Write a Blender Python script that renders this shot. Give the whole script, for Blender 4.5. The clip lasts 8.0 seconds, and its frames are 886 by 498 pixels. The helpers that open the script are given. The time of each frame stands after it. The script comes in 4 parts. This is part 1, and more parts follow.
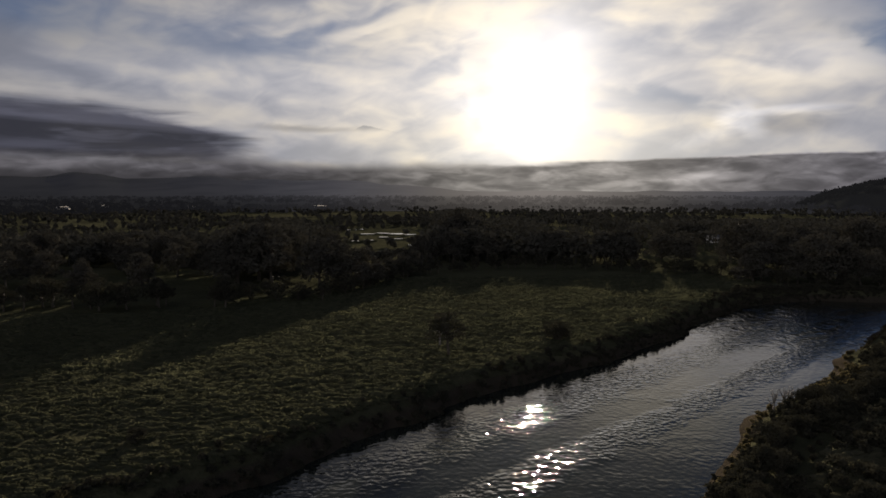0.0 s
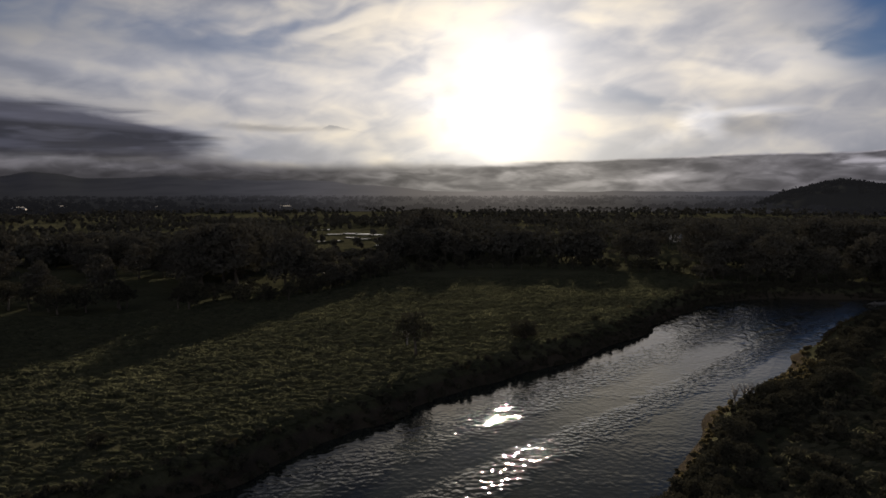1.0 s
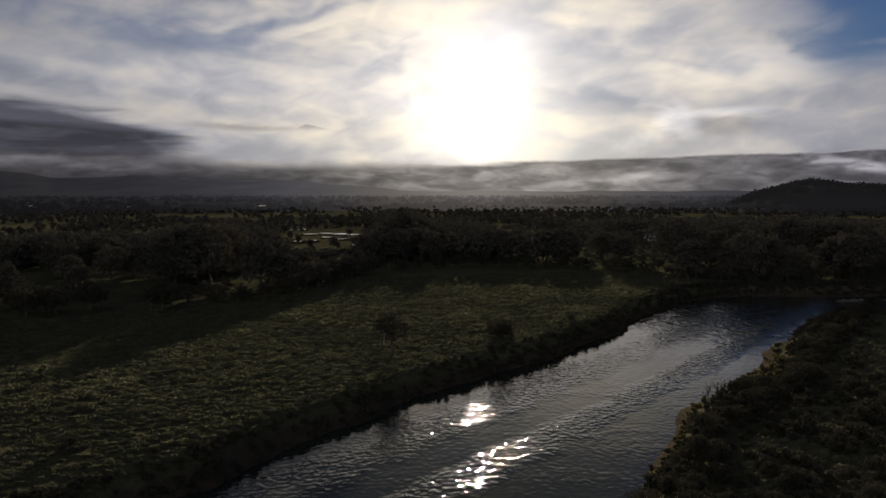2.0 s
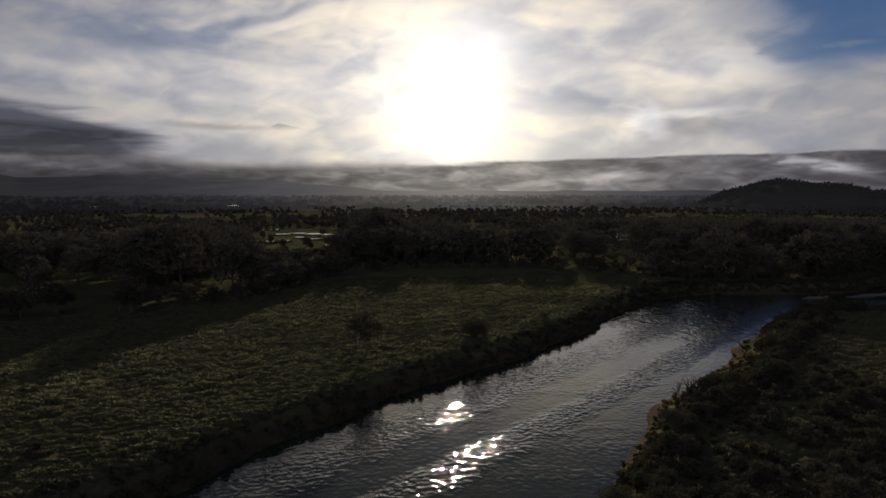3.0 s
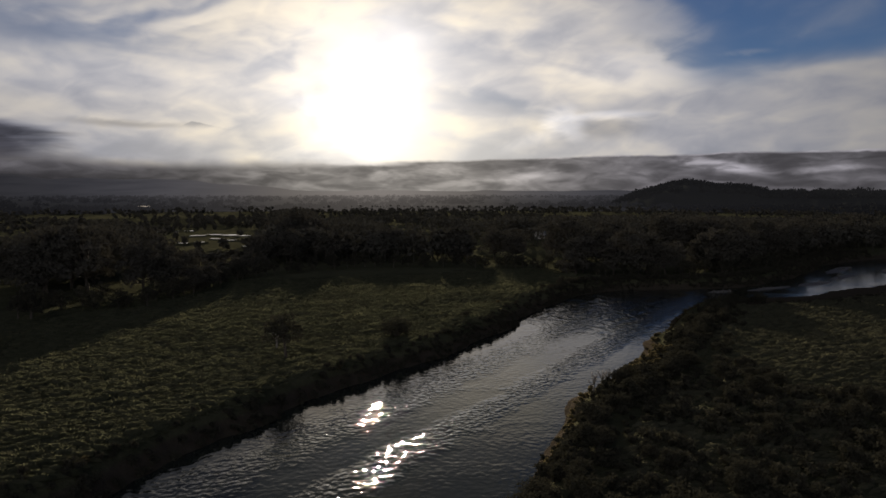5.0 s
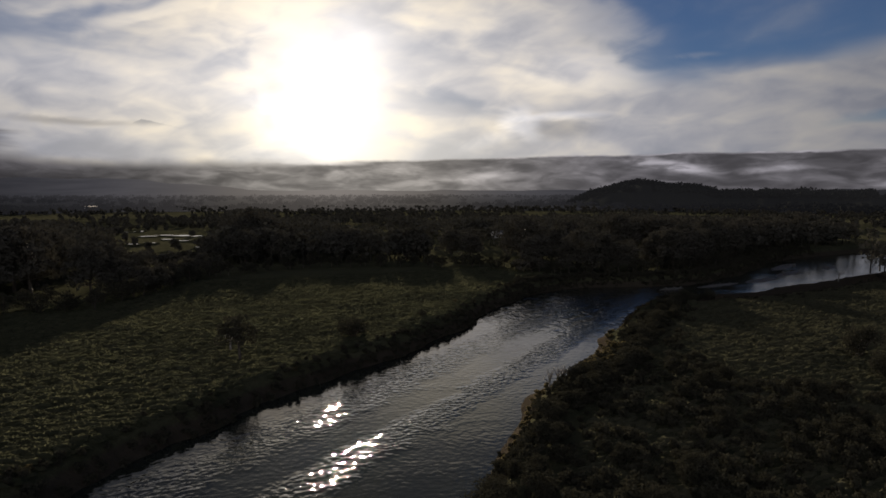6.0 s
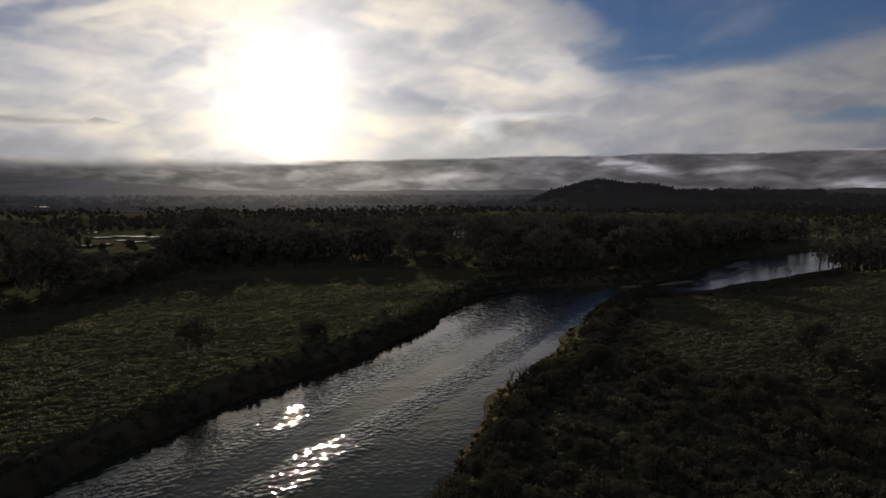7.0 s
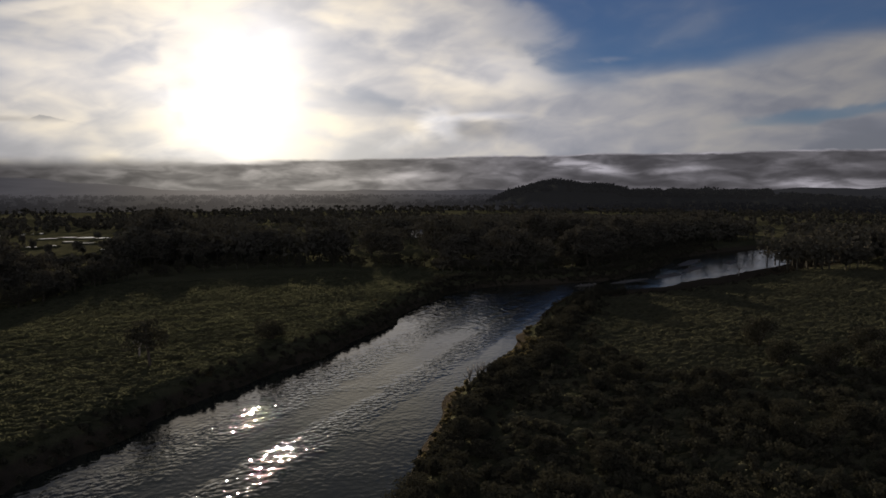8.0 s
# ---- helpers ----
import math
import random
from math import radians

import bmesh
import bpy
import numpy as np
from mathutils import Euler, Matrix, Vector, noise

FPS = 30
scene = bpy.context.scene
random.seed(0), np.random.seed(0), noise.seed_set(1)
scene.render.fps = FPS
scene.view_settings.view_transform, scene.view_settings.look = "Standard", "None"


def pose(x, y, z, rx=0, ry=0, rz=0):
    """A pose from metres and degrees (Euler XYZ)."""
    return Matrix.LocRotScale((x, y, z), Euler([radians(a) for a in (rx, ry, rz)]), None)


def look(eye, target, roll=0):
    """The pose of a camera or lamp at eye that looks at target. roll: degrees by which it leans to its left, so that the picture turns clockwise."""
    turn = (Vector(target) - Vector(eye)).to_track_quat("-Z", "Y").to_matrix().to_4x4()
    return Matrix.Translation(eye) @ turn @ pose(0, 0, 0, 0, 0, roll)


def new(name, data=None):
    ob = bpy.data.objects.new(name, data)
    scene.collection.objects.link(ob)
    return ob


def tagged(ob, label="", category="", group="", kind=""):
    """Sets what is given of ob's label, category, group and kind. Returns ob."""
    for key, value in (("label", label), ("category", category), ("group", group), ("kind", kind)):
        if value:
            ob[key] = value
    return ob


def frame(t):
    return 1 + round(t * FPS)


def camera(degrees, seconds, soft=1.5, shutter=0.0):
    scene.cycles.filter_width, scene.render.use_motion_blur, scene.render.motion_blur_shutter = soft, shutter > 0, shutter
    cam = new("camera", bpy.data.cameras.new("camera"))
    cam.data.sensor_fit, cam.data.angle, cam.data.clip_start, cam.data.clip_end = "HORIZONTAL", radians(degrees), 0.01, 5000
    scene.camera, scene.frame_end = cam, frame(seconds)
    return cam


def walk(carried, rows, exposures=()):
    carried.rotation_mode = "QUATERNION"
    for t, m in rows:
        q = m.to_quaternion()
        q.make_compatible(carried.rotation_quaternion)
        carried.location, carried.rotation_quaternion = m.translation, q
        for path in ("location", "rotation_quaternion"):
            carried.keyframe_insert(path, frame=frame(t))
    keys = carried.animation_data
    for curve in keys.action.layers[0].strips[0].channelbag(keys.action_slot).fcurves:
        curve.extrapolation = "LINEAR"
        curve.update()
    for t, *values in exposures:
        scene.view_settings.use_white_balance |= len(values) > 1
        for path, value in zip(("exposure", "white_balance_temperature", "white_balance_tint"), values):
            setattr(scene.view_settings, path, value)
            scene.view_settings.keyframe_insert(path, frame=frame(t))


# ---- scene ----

# ------------------------------------------------------------------ camera: a drone that hovers and turns to its right
cam = camera(66.0, 8.0, soft=1.6)
# seconds, metres aside, height, degrees turned to the right, pitch
TURNS = [
    (0.0, 0.00, 25.00, 0.00, -4.99),
    (0.5, 0.05, 24.98, 1.35, -4.98),
    (1.0, 0.09, 24.96, 2.74, -4.98),
    (1.5, 0.13, 24.94, 3.70, -4.99),
    (3.0, 0.23, 24.89, 6.86, -5.03),
    (3.5, 0.27, 24.87, 8.01, -5.03),
    (4.0, 0.32, 24.84, 9.55, -5.03),
    (4.5, 0.39, 24.81, 11.47, -5.02),
    (6.0, 0.57, 24.72, 17.00, -5.05),
    (6.5, 0.63, 24.69, 18.60, -5.06),
    (7.0, 0.68, 24.66, 20.16, -5.06),
    (7.5, 0.74, 24.63, 21.83, -5.07),
    (8.0, 0.80, 24.60, 23.67, -5.07),
]
walk(cam, [(t, pose(x, 0, z, 90 + pitch, 0, -turn)) for t, x, z, turn, pitch in TURNS],
     exposures=[(0.0, 1.05, 6500, 14), (8.0, 1.05, 6500, 14)])

# ------------------------------------------------------------------ world, sun
LEVEL = -2.5                        # the river, metres below the pasture
SUN_AZ, SUN_EL = 8.0, 8.6          # degrees to the right of +y, degrees up
SUN_DIR = Vector((math.sin(radians(SUN_AZ)) * math.cos(radians(SUN_EL)),
                  math.cos(radians(SUN_AZ)) * math.cos(radians(SUN_EL)), math.sin(radians(SUN_EL))))


class Nodes:
    """Short-hand for building a node tree."""

    def __init__(self, tree):
        self.tree = tree
        tree.nodes.clear()

    def add(self, kind, **values):
        node = self.tree.nodes.new(kind)
        for key, value in values.items():
            setattr(node, key, value)
        return node

    def put(self, socket, value):
        if isinstance(value, bpy.types.NodeSocket):
            self.tree.links.new(value, socket)
        elif value is not None:
            socket.default_value = value

    def math(self, op, a, b=None, c=None, clamp=False):
        node = self.add("ShaderNodeMath", operation=op, use_clamp=clamp)
        for socket, value in zip(node.inputs, (a, b, c)):
            self.put(socket, value)
        return node.outputs[0]

    def vec(self, op, a, b=None):
        node = self.add("ShaderNodeVectorMath", operation=op)
        self.put(node.inputs[0], a)
        if b is not None:
            self.put(node.inputs[1], b)
        return node.outputs["Value"] if op in ("DOT_PRODUCT", "LENGTH") else node.outputs["Vector"]

    def step(self, value, low, high, a=0.0, b=1.0):
        node = self.add("ShaderNodeMapRange", interpolation_type="SMOOTHSTEP")
        for socket, v in zip(node.inputs, (value, low, high, a, b)):
            self.put(socket, v)
        return node.outputs[0]

    def noise(self, vector, scale, detail=4.0, rough=0.55, warp=0.0):
        node = self.add("ShaderNodeTexNoise")
        self.put(node.inputs["Vector"], vector)
        for key, v in (("Scale", scale), ("Detail", detail), ("Roughness", rough), ("Distortion", warp)):
            self.put(node.inputs[key], v)
        return node.outputs["Fac"]

    def mix(self, f, a, b, mode="MIX"):
        node = self.add("ShaderNodeMix", data_type="RGBA", blend_type=mode)
        self.put(node.inputs[0], f)
        self.put(node.inputs[6], a)
        self.put(node.inputs[7], b)
        return node.outputs[2]

    def combine(self, x, y, z):
        node = self.add("ShaderNodeCombineXYZ")
        for socket, v in zip(node.inputs, (x, y, z)):
            self.put(socket, v)
        return node.outputs[0]

    def scaled(self, color, k):
        node = self.add("ShaderNodeVectorMath", operation="SCALE")
        self.put(node.inputs[0], color)
        self.put(node.inputs["Scale"], k)
        return node.outputs["Vector"]


def build_sky():
    world = bpy.data.worlds.new("morning_sky")
    scene.world = world
    world.use_nodes = True
    n = Nodes(world.node_tree)
    way = n.vec("NORMALIZE", n.add("ShaderNodeTexCoord").outputs["Generated"])
    xyz = n.add("ShaderNodeSeparateXYZ")
    n.put(xyz.inputs[0], way)
    x, y, z = xyz.outputs
    az = n.math("MULTIPLY", n.math("ARCTAN2", x, y), 57.2958)
    el = n.math("MULTIPLY", n.math("ARCSINE", z), 57.2958)
    cosd = n.math("MINIMUM", n.vec("DOT_PRODUCT", way, tuple(SUN_DIR)), 1.0)
    dist = n.math("MULTIPLY", n.math("ARCCOSINE", cosd), 57.2958)

    sky = n.add("ShaderNodeTexSky", sky_type="NISHITA", sun_disc=False, sun_elevation=radians(SUN_EL),
                sun_rotation=radians(SUN_AZ), altitude=300.0, air_density=1.0, dust_density=0.0, ozone_density=3.0)
    clear = n.scaled(n.mix(1.0, sky.outputs[0], (1.02, 1.02, 1.30, 1), "MULTIPLY"), SKY)

    def plus(*terms):
        out = terms[0]
        for t in terms[1:]:
            out = n.math("ADD", out, t)
        return out

    def times(a, b):
        return n.math("MULTIPLY", a, b)

    def swing(value, k):
        """A noise about zero, k from crest to trough."""
        return times(n.math("SUBTRACT", value, 0.5), k)

    def stretched(ka, ke, seed, detail=4.0, rough=0.5, warp=0.3, slant=0.25):
        return n.noise(n.combine(times(az, ka), plus(times(el, ke), times(az, ka * slant)), seed), 1.0, detail, rough, warp)

    def bell(d, width, k):
        return times(n.math("EXPONENT", times(n.math("POWER", n.math("DIVIDE", d, width), 2.0), -1.0)), k)

    broad = stretched(0.075, 0.21, 1.3, 3.0, 0.5)
    streak = stretched(0.12, 0.36, 4.1, 3.0, 0.45, 0.5)
    wisp = stretched(0.30, 0.62, 9.4, 4.0, 0.48, 0.5, -0.3)
    # all cloud edges wander with the air
    wa = plus(az, swing(streak, 7.0), swing(wisp, 2.4))
    we = plus(el, swing(broad, 1.6), swing(wisp, 1.5))
    fa, fe = plus(az, swing(wisp, 3.0)), plus(el, swing(wisp, 0.7))

    def oval(a0, e0, ra, re, tilt=0.0, a=wa, e=we):
        """Distance from the middle of a cloud or gap, in its own half-widths; tilt: degrees up for each degree to the right."""
        da = n.math("SUBTRACT", a, a0)
        de = n.math("SUBTRACT", n.math("SUBTRACT", e, e0), times(da, tilt))
        return n.math("SQRT", plus(n.math("POWER", n.math("DIVIDE", da, ra), 2.0), n.math("POWER", n.math("DIVIDE", de, re), 2.0)))

    def patch(a0, e0, ra, re, tilt=0.0, k=1.0, soft=0.75, fine=False):
        d = oval(a0, e0, ra, re, tilt, fa, fe) if fine else oval(a0, e0, ra, re, tilt)
        return n.step(d, 1.0 + soft, 1.0 - soft, 0.0, k)

    # ---- the high broken sheet of cloud, with clear air high on the left and over the hill on the right
    tex = plus(times(broad, 0.45), times(streak, 0.35), times(wisp, 0.25))
    right = times(n.step(plus(wa, times(we, 0.7), swing(wisp, 4.0), swing(streak, 5.0)), 35.0, 43.5), n.step(n.math("SUBTRACT", we, times(wa, 0.11)), 2.8, 6.0))
    gaps = plus(times(right, 0.97), patch(-31.0, 13.2, 9.0, 2.2, -0.05, 0.66), patch(-10.5, 12.2, 10.0, 2.2, 0.10, 0.50),
                patch(-1.5, 9.6, 4.5, 1.5, 0.1, 0.22), patch(17.0, 7.0, 5.0, 0.7, -0.22, 0.26), patch(16.0, 11.6, 6.0, 1.2, 0.0, 0.20),
                patch(53.5, 5.5, 6.5, 0.55, 0.09, 0.75, 0.7), times(n.step(el, 14.0, 26.0), 0.35))
    veil = plus(patch(37.4, 10.2, 1.3, 0.20, 0.0, 0.30, 0.9, True), patch(43.0, 8.6, 3.0, 0.35, 0.08, 0.30, 0.9, True),
                patch(-5.0, 13.0, 4.5, 0.45, 0.30, 0.45, 0.9), patch(-13.0, 12.6, 4.0, 0.4, 0.22, 0.30, 0.9))
    cover = plus(n.math("SUBTRACT", 1.0, gaps), veil, swing(tex, 1.1))
    sheet = n.step(cover, -0.05, 1.05)
    lum = plus(0.205, bell(dist, 26.0, 0.58), times(patch(-19.0, 8.6, 18.0, 1.6, -0.02), 0.06), times(patch(30.0, 9.4, 5.0, 1.4, 0.0), 0.10))
    lum = plus(times(lum, n.step(el, 11.5, 26.0, 1.0, 0.24)), n.step(dist, 55.0, 130.0, 0.0, 0.54))
    lum = times(lum, n.step(tex, 0.38, 0.68, 0.70, 1.25))
    # the heap of brighter cloud over the deck, with a shaded flank
    lum = times(lum, plus(1.0, patch(23.6, 5.3, 1.3, 1.1, -0.35, 0.42, 0.6, True), patch(26.6, 5.9, 3.0, 0.26, 0.04, 0.40, 0.8, True), patch(26.6, 4.9, 2.6, 0.75, 0.0, -0.26, 0.7, True), patch(21.0, 4.1, 3.0, 0.5, 0.3, 0.18, 0.8, True)))
    halo = n.math("MAXIMUM", plus(oval(7.3, 6.6, 4.4, 5.2, 0.0, fa, fe), swing(stretched(0.13, 0.20, 31.0, 2.0), 0.9), swing(streak, 1.3)), 0.0)
    lum = plus(lum, bell(halo, 1.75, 0.26), bell(halo, 0.80, 0.75), bell(dist, 12.0, 0.10))
    warm = n.mix(n.step(dist, 3.0, 38.0), (1.0, 0.955, 0.855, 1), (0.93, 0.96, 1.03, 1))
    low = times(n.step(el, 9.0, 3.0), n.step(dist, 26.0, 6.0))
    warm = n.mix(times(low, 0.75), warm, (1.0, 0.95, 0.80, 1))
    # thin cloud is bluer than thick
    warm = n.mix(1.0, warm, n.mix(n.step(tex, 0.42, 0.66), (0.95, 0.975, 1.05, 1), (1.06, 1.0, 0.88, 1)), "MULTIPLY")
    col = n.mix(sheet, clear, n.scaled(warm, lum))

    # ---- a far mountain top that stands out of the cloud: a flat dome with a long slope to the right
    off = n.math("ADD", az, 6.6)
    top = n.math("SUBTRACT", 5.32, plus(times(n.math("MAXIMUM", off, 0.0), 0.20), times(n.math("MAXIMUM", times(off, -1.0), 0.0), 0.55)))
    top = plus(top, swing(n.noise(n.combine(az, 0.0, 0.0), 1.6, 3.0), 0.22))
    peak = times(n.step(n.math("SUBTRACT", top, el), 0.0, 0.10), n.step(n.math("SUBTRACT", el, times(wisp, 0.7)), 4.30, 4.95))
    col = n.mix(times(peak, 0.75), col, (0.34, 0.34, 0.33, 1))

    # ---- the dark bank of stratus on the left, its lit rim and its trailing streak
    ragged = stretched(0.060, 0.75, 7.0, 4.0, 0.5, 0.5, 0.1)
    torn = stretched(0.20, 1.2, 12.0, 4.0, 0.5, 0.6, 0.1)
    be = plus(el, swing(ragged, 1.0), swing(torn, 0.7))
    ba = plus(az, swing(ragged, 6.0), swing(torn, 4.0))
    crest = n.math("SUBTRACT", 6.9, times(n.math("POWER", n.math("MAXIMUM", n.math("ADD", ba, 30.0), 0.0), 2.0), 0.010))
    rise = n.math("SUBTRACT", crest, be)
    ends = n.step(ba, -12.5, -19.0)
    rim = times(times(n.step(rise, -0.9, -0.1), n.step(rise, 0.6, 0.0)), ends)
    col = n.mix(times(rim, 0.40), col, (0.50, 0.48, 0.45, 1))
    bank = times(times(n.step(rise, -0.25, 1.1), n.step(be, 1.75, 2.6)), ends)
    bankcol = n.scaled((0.90, 0.93, 1.22), plus(0.030, n.step(rise, 1.2, 0.1, 0.0, 0.060), times(n.step(ragged, 0.42, 0.68), 0.050), times(n.step(torn, 0.48, 0.70), 0.030)))
    col = n.mix(times(bank, 0.95), col, bankcol)
    col = n.mix(patch(-11.5, 4.95, 3.6, 0.24, 0.0, 0.55, 0.9, True), col, (0.20, 0.195, 0.19, 1))
    col = n.mix(patch(-25.0, 2.55, 5.0, 0.22, 0.0, 0.70, 0.9, True), col, (0.032, 0.031, 0.038, 1))

    # ---- the low deck of cloud that lies on the hills
    roll_ = stretched(0.24, 0.72, 2.0, 4.0, 0.50, 0.5, 0.0)
    small = stretched(0.42, 1.5, 17.0, 4.0, 0.5, 0.6, 0.0)
    edge = plus(n.step(az, 0.0, 40.0, 2.2, 2.85), n.step(az, -9.0, -22.0, 0.0, 0.55), swing(n.noise(n.combine(az, 0.0, 5.0), 0.17, 4.0, 0.55), 0.6), swing(small, 0.35))
    within = n.math("SUBTRACT", edge, el)
    away_ = n.step(az, -8.0, 22.0)                      # crisp on the right, torn and soft on the left
    deck = n.step(within, n.step(away_, 0.0, 1.0, -0.45, -0.05), n.step(away_, 0.0, 1.0, 0.75, 0.14))
    side = n.math("ABSOLUTE", n.math("SUBTRACT", az, SUN_AZ))
    decklum = plus(0.064, bell(side, 18.0, 0.115), times(n.step(roll_, 0.38, 0.66), plus(n.step(az, -12.0, 16.0, 0.020, 0.060), bell(side, 14.0, 0.12))))
    # sunlit rims, breaks and puffs
    decklum = plus(decklum, times(times(times(n.step(within, 0.22, 0.07), n.step(small, 0.34, 0.60, 0.2, 1.0)), away_), 0.20))
    decklum = plus(decklum, patch(7.0, 2.10, 2.6, 0.20, 0.0, 0.55, 0.9, True), patch(20.8, 0.95, 3.2, 0.30, 0.05, 0.22, 0.9, True), patch(14.0, 1.5, 3.0, 0.22, 0.0, 0.10, 0.9, True),
                   times(patch(35.2, 1.75, 2.9, 0.34, -0.14, 0.26, 0.9, True), n.step(small, 0.36, 0.6, 0.3, 1.0)), patch(42.4, 1.45, 1.6, 0.20, 0.02, 0.15, 0.9, True),
                   times(patch(53.6, 0.12, 3.6, 0.50, -0.05, 0.20, 0.8, True), n.step(small, 0.3, 0.6, 0.4, 1.0)), times(n.step(az, -12.0, -22.0), times(patch(-27.0, 2.05, 14.0, 0.35), 0.05)))
    decklum = times(decklum, n.step(small, 0.36, 0.66, 0.80, 1.22))
    decklum = times(decklum, n.step(az, 6.0, -10.0, 1.0, n.step(el, 0.5, 2.1, 0.42, 1.0)))
    deckcol = n.scaled(n.mix(n.step(side, 5.0, 28.0), (1.0, 0.945, 0.85, 1), (1.0, 0.97, 1.05, 1)), decklum)
    col = n.mix(deck, col, deckcol)
    # below the horizon: dark land
    col = n.mix(n.step(el, -0.5, -1.2), col, (0.02, 0.022, 0.018, 1))

    back = n.add("ShaderNodeBackground")
    n.put(back.inputs["Color"], col)
    n.put(back.inputs["Strength"], 0.5)
    n.tree.links.new(back.outputs[0], n.add("ShaderNodeOutputWorld").inputs[0])


SKY = 0.034
build_sky()
sun = new("sun", bpy.data.lights.new("sun", "SUN"))
sun.data.energy, sun.data.angle, sun.data.color = 5.0, radians(0.6), (1.0, 0.86, 0.66)
sun.matrix_world = look(tuple(SUN_DIR * 500), (0, 0, 0))


# ------------------------------------------------------------------ materials
def surface(name):
    m = bpy.data.materials.new(name)
    m.use_nodes = True
    n = Nodes(m.node_tree)
    out = n.add("ShaderNodeOutputMaterial")
    return m, n, out


def principled(n, out, color, rough=0.8, metal=0.0, normal=None, spec=0.3):
    b = n.add("ShaderNodeBsdfPrincipled")
    for key, v in (("Base Color", color), ("Roughness", rough), ("Metallic", metal), ("Normal", normal), ("Specular IOR Level", spec)):
        n.put(b.inputs[key], v)
    n.tree.links.new(b.outputs[0], out.inputs[0])
    return b


def bump(n, height, strength, distance):
    b = n.add("ShaderNodeBump")
    n.put(b.inputs["Height"], height)
    n.put(b.inputs["Strength"], strength)
    n.put(b.inputs["Distance"], distance)
    return b.outputs[0]


def place(n):
    return n.add("ShaderNodeTexCoord").outputs["Object"]


def leaf_material(name, dark, light, glow=0.35):
    """Thin leaves: they reflect and let light through."""
    m, n, out = surface(name)
    geo = n.add("ShaderNodeNewGeometry")
    info = n.add("ShaderNodeObjectInfo")
    f = n.math("ADD", n.math("MULTIPLY", geo.outputs["Random Per Island"], 0.6), n.math("MULTIPLY", info.outputs["Random"], 0.4))
    col = n.mix(f, dark, light)
    front = n.add("ShaderNodeBsdfDiffuse")
    n.put(front.inputs["Color"], col)
    n.put(front.inputs["Roughness"], 0.4)
    through_ = n.add("ShaderNodeBsdfTranslucent")
    n.put(through_.inputs["Color"], n.mix(0.5, col, (light[0] * 1.03, light[1] * 1.08, light[2] * 0.9, 1)))
    mixed = n.add("ShaderNodeMixShader")
    n.put(mixed.inputs[0], glow)
    n.tree.links.new(front.outputs[0], mixed.inputs[1])
    n.tree.links.new(through_.outputs[0], mixed.inputs[2])
    n.tree.links.new(mixed.outputs[0], out.inputs[0])
    return m


def bark_material(name, a, b):
    m, n, out = surface(name)
    p = place(n)
    f = n.noise(n.vec("MULTIPLY", p, (4.0, 4.0, 0.9)), 1.5, 5.0)
    stain = n.noise(p, 0.5, 3.0)
    col = n.mix(n.step(f, 0.3, 0.7), a, b)
    col = n.mix(n.step(stain, 0.5, 0.7), col, (0.06, 0.075, 0.045, 1))
    principled(n, out, col, 0.9, normal=bump(n, f, 0.6, 0.04))
    return m


def ground_material():
    m, n, out = surface("pasture_soil")
    p = place(n)
    fields = n.noise(p, 0.006, 4.0, 0.6, 0.5)
    patch = n.noise(p, 0.05, 5.0, 0.6)
    grain = n.noise(p, 1.1, 6.0, 0.65)
    col = n.mix(n.step(patch, 0.35, 0.68), (0.030, 0.032, 0.019, 1), (0.052, 0.051, 0.030, 1))
    col = n.mix(n.math("MULTIPLY", n.step(grain, 0.45, 0.72), 0.6), col, (0.070, 0.066, 0.040, 1))
    col = n.mix(n.math("MULTIPLY", n.step(fields, 0.46, 0.60), 0.55), col, (0.062, 0.060, 0.036, 1))
    xyz = n.add("ShaderNodeSeparateXYZ")
    n.put(xyz.inputs[0], p)
    # bare wet earth and stones on the banks
    low = n.step(n.math("ADD", xyz.outputs[2], n.math("MULTIPLY", grain, 0.7)), -0.55, -1.1)
    col = n.mix(low, col, n.mix(grain, (0.022, 0.018, 0.013, 1), (0.055, 0.046, 0.035, 1)))
    principled(n, out, col, 0.92, normal=bump(n, n.math("ADD", grain, n.noise(p, 4.5, 3.0)), 0.9, 0.16), spec=0.0)
    return m


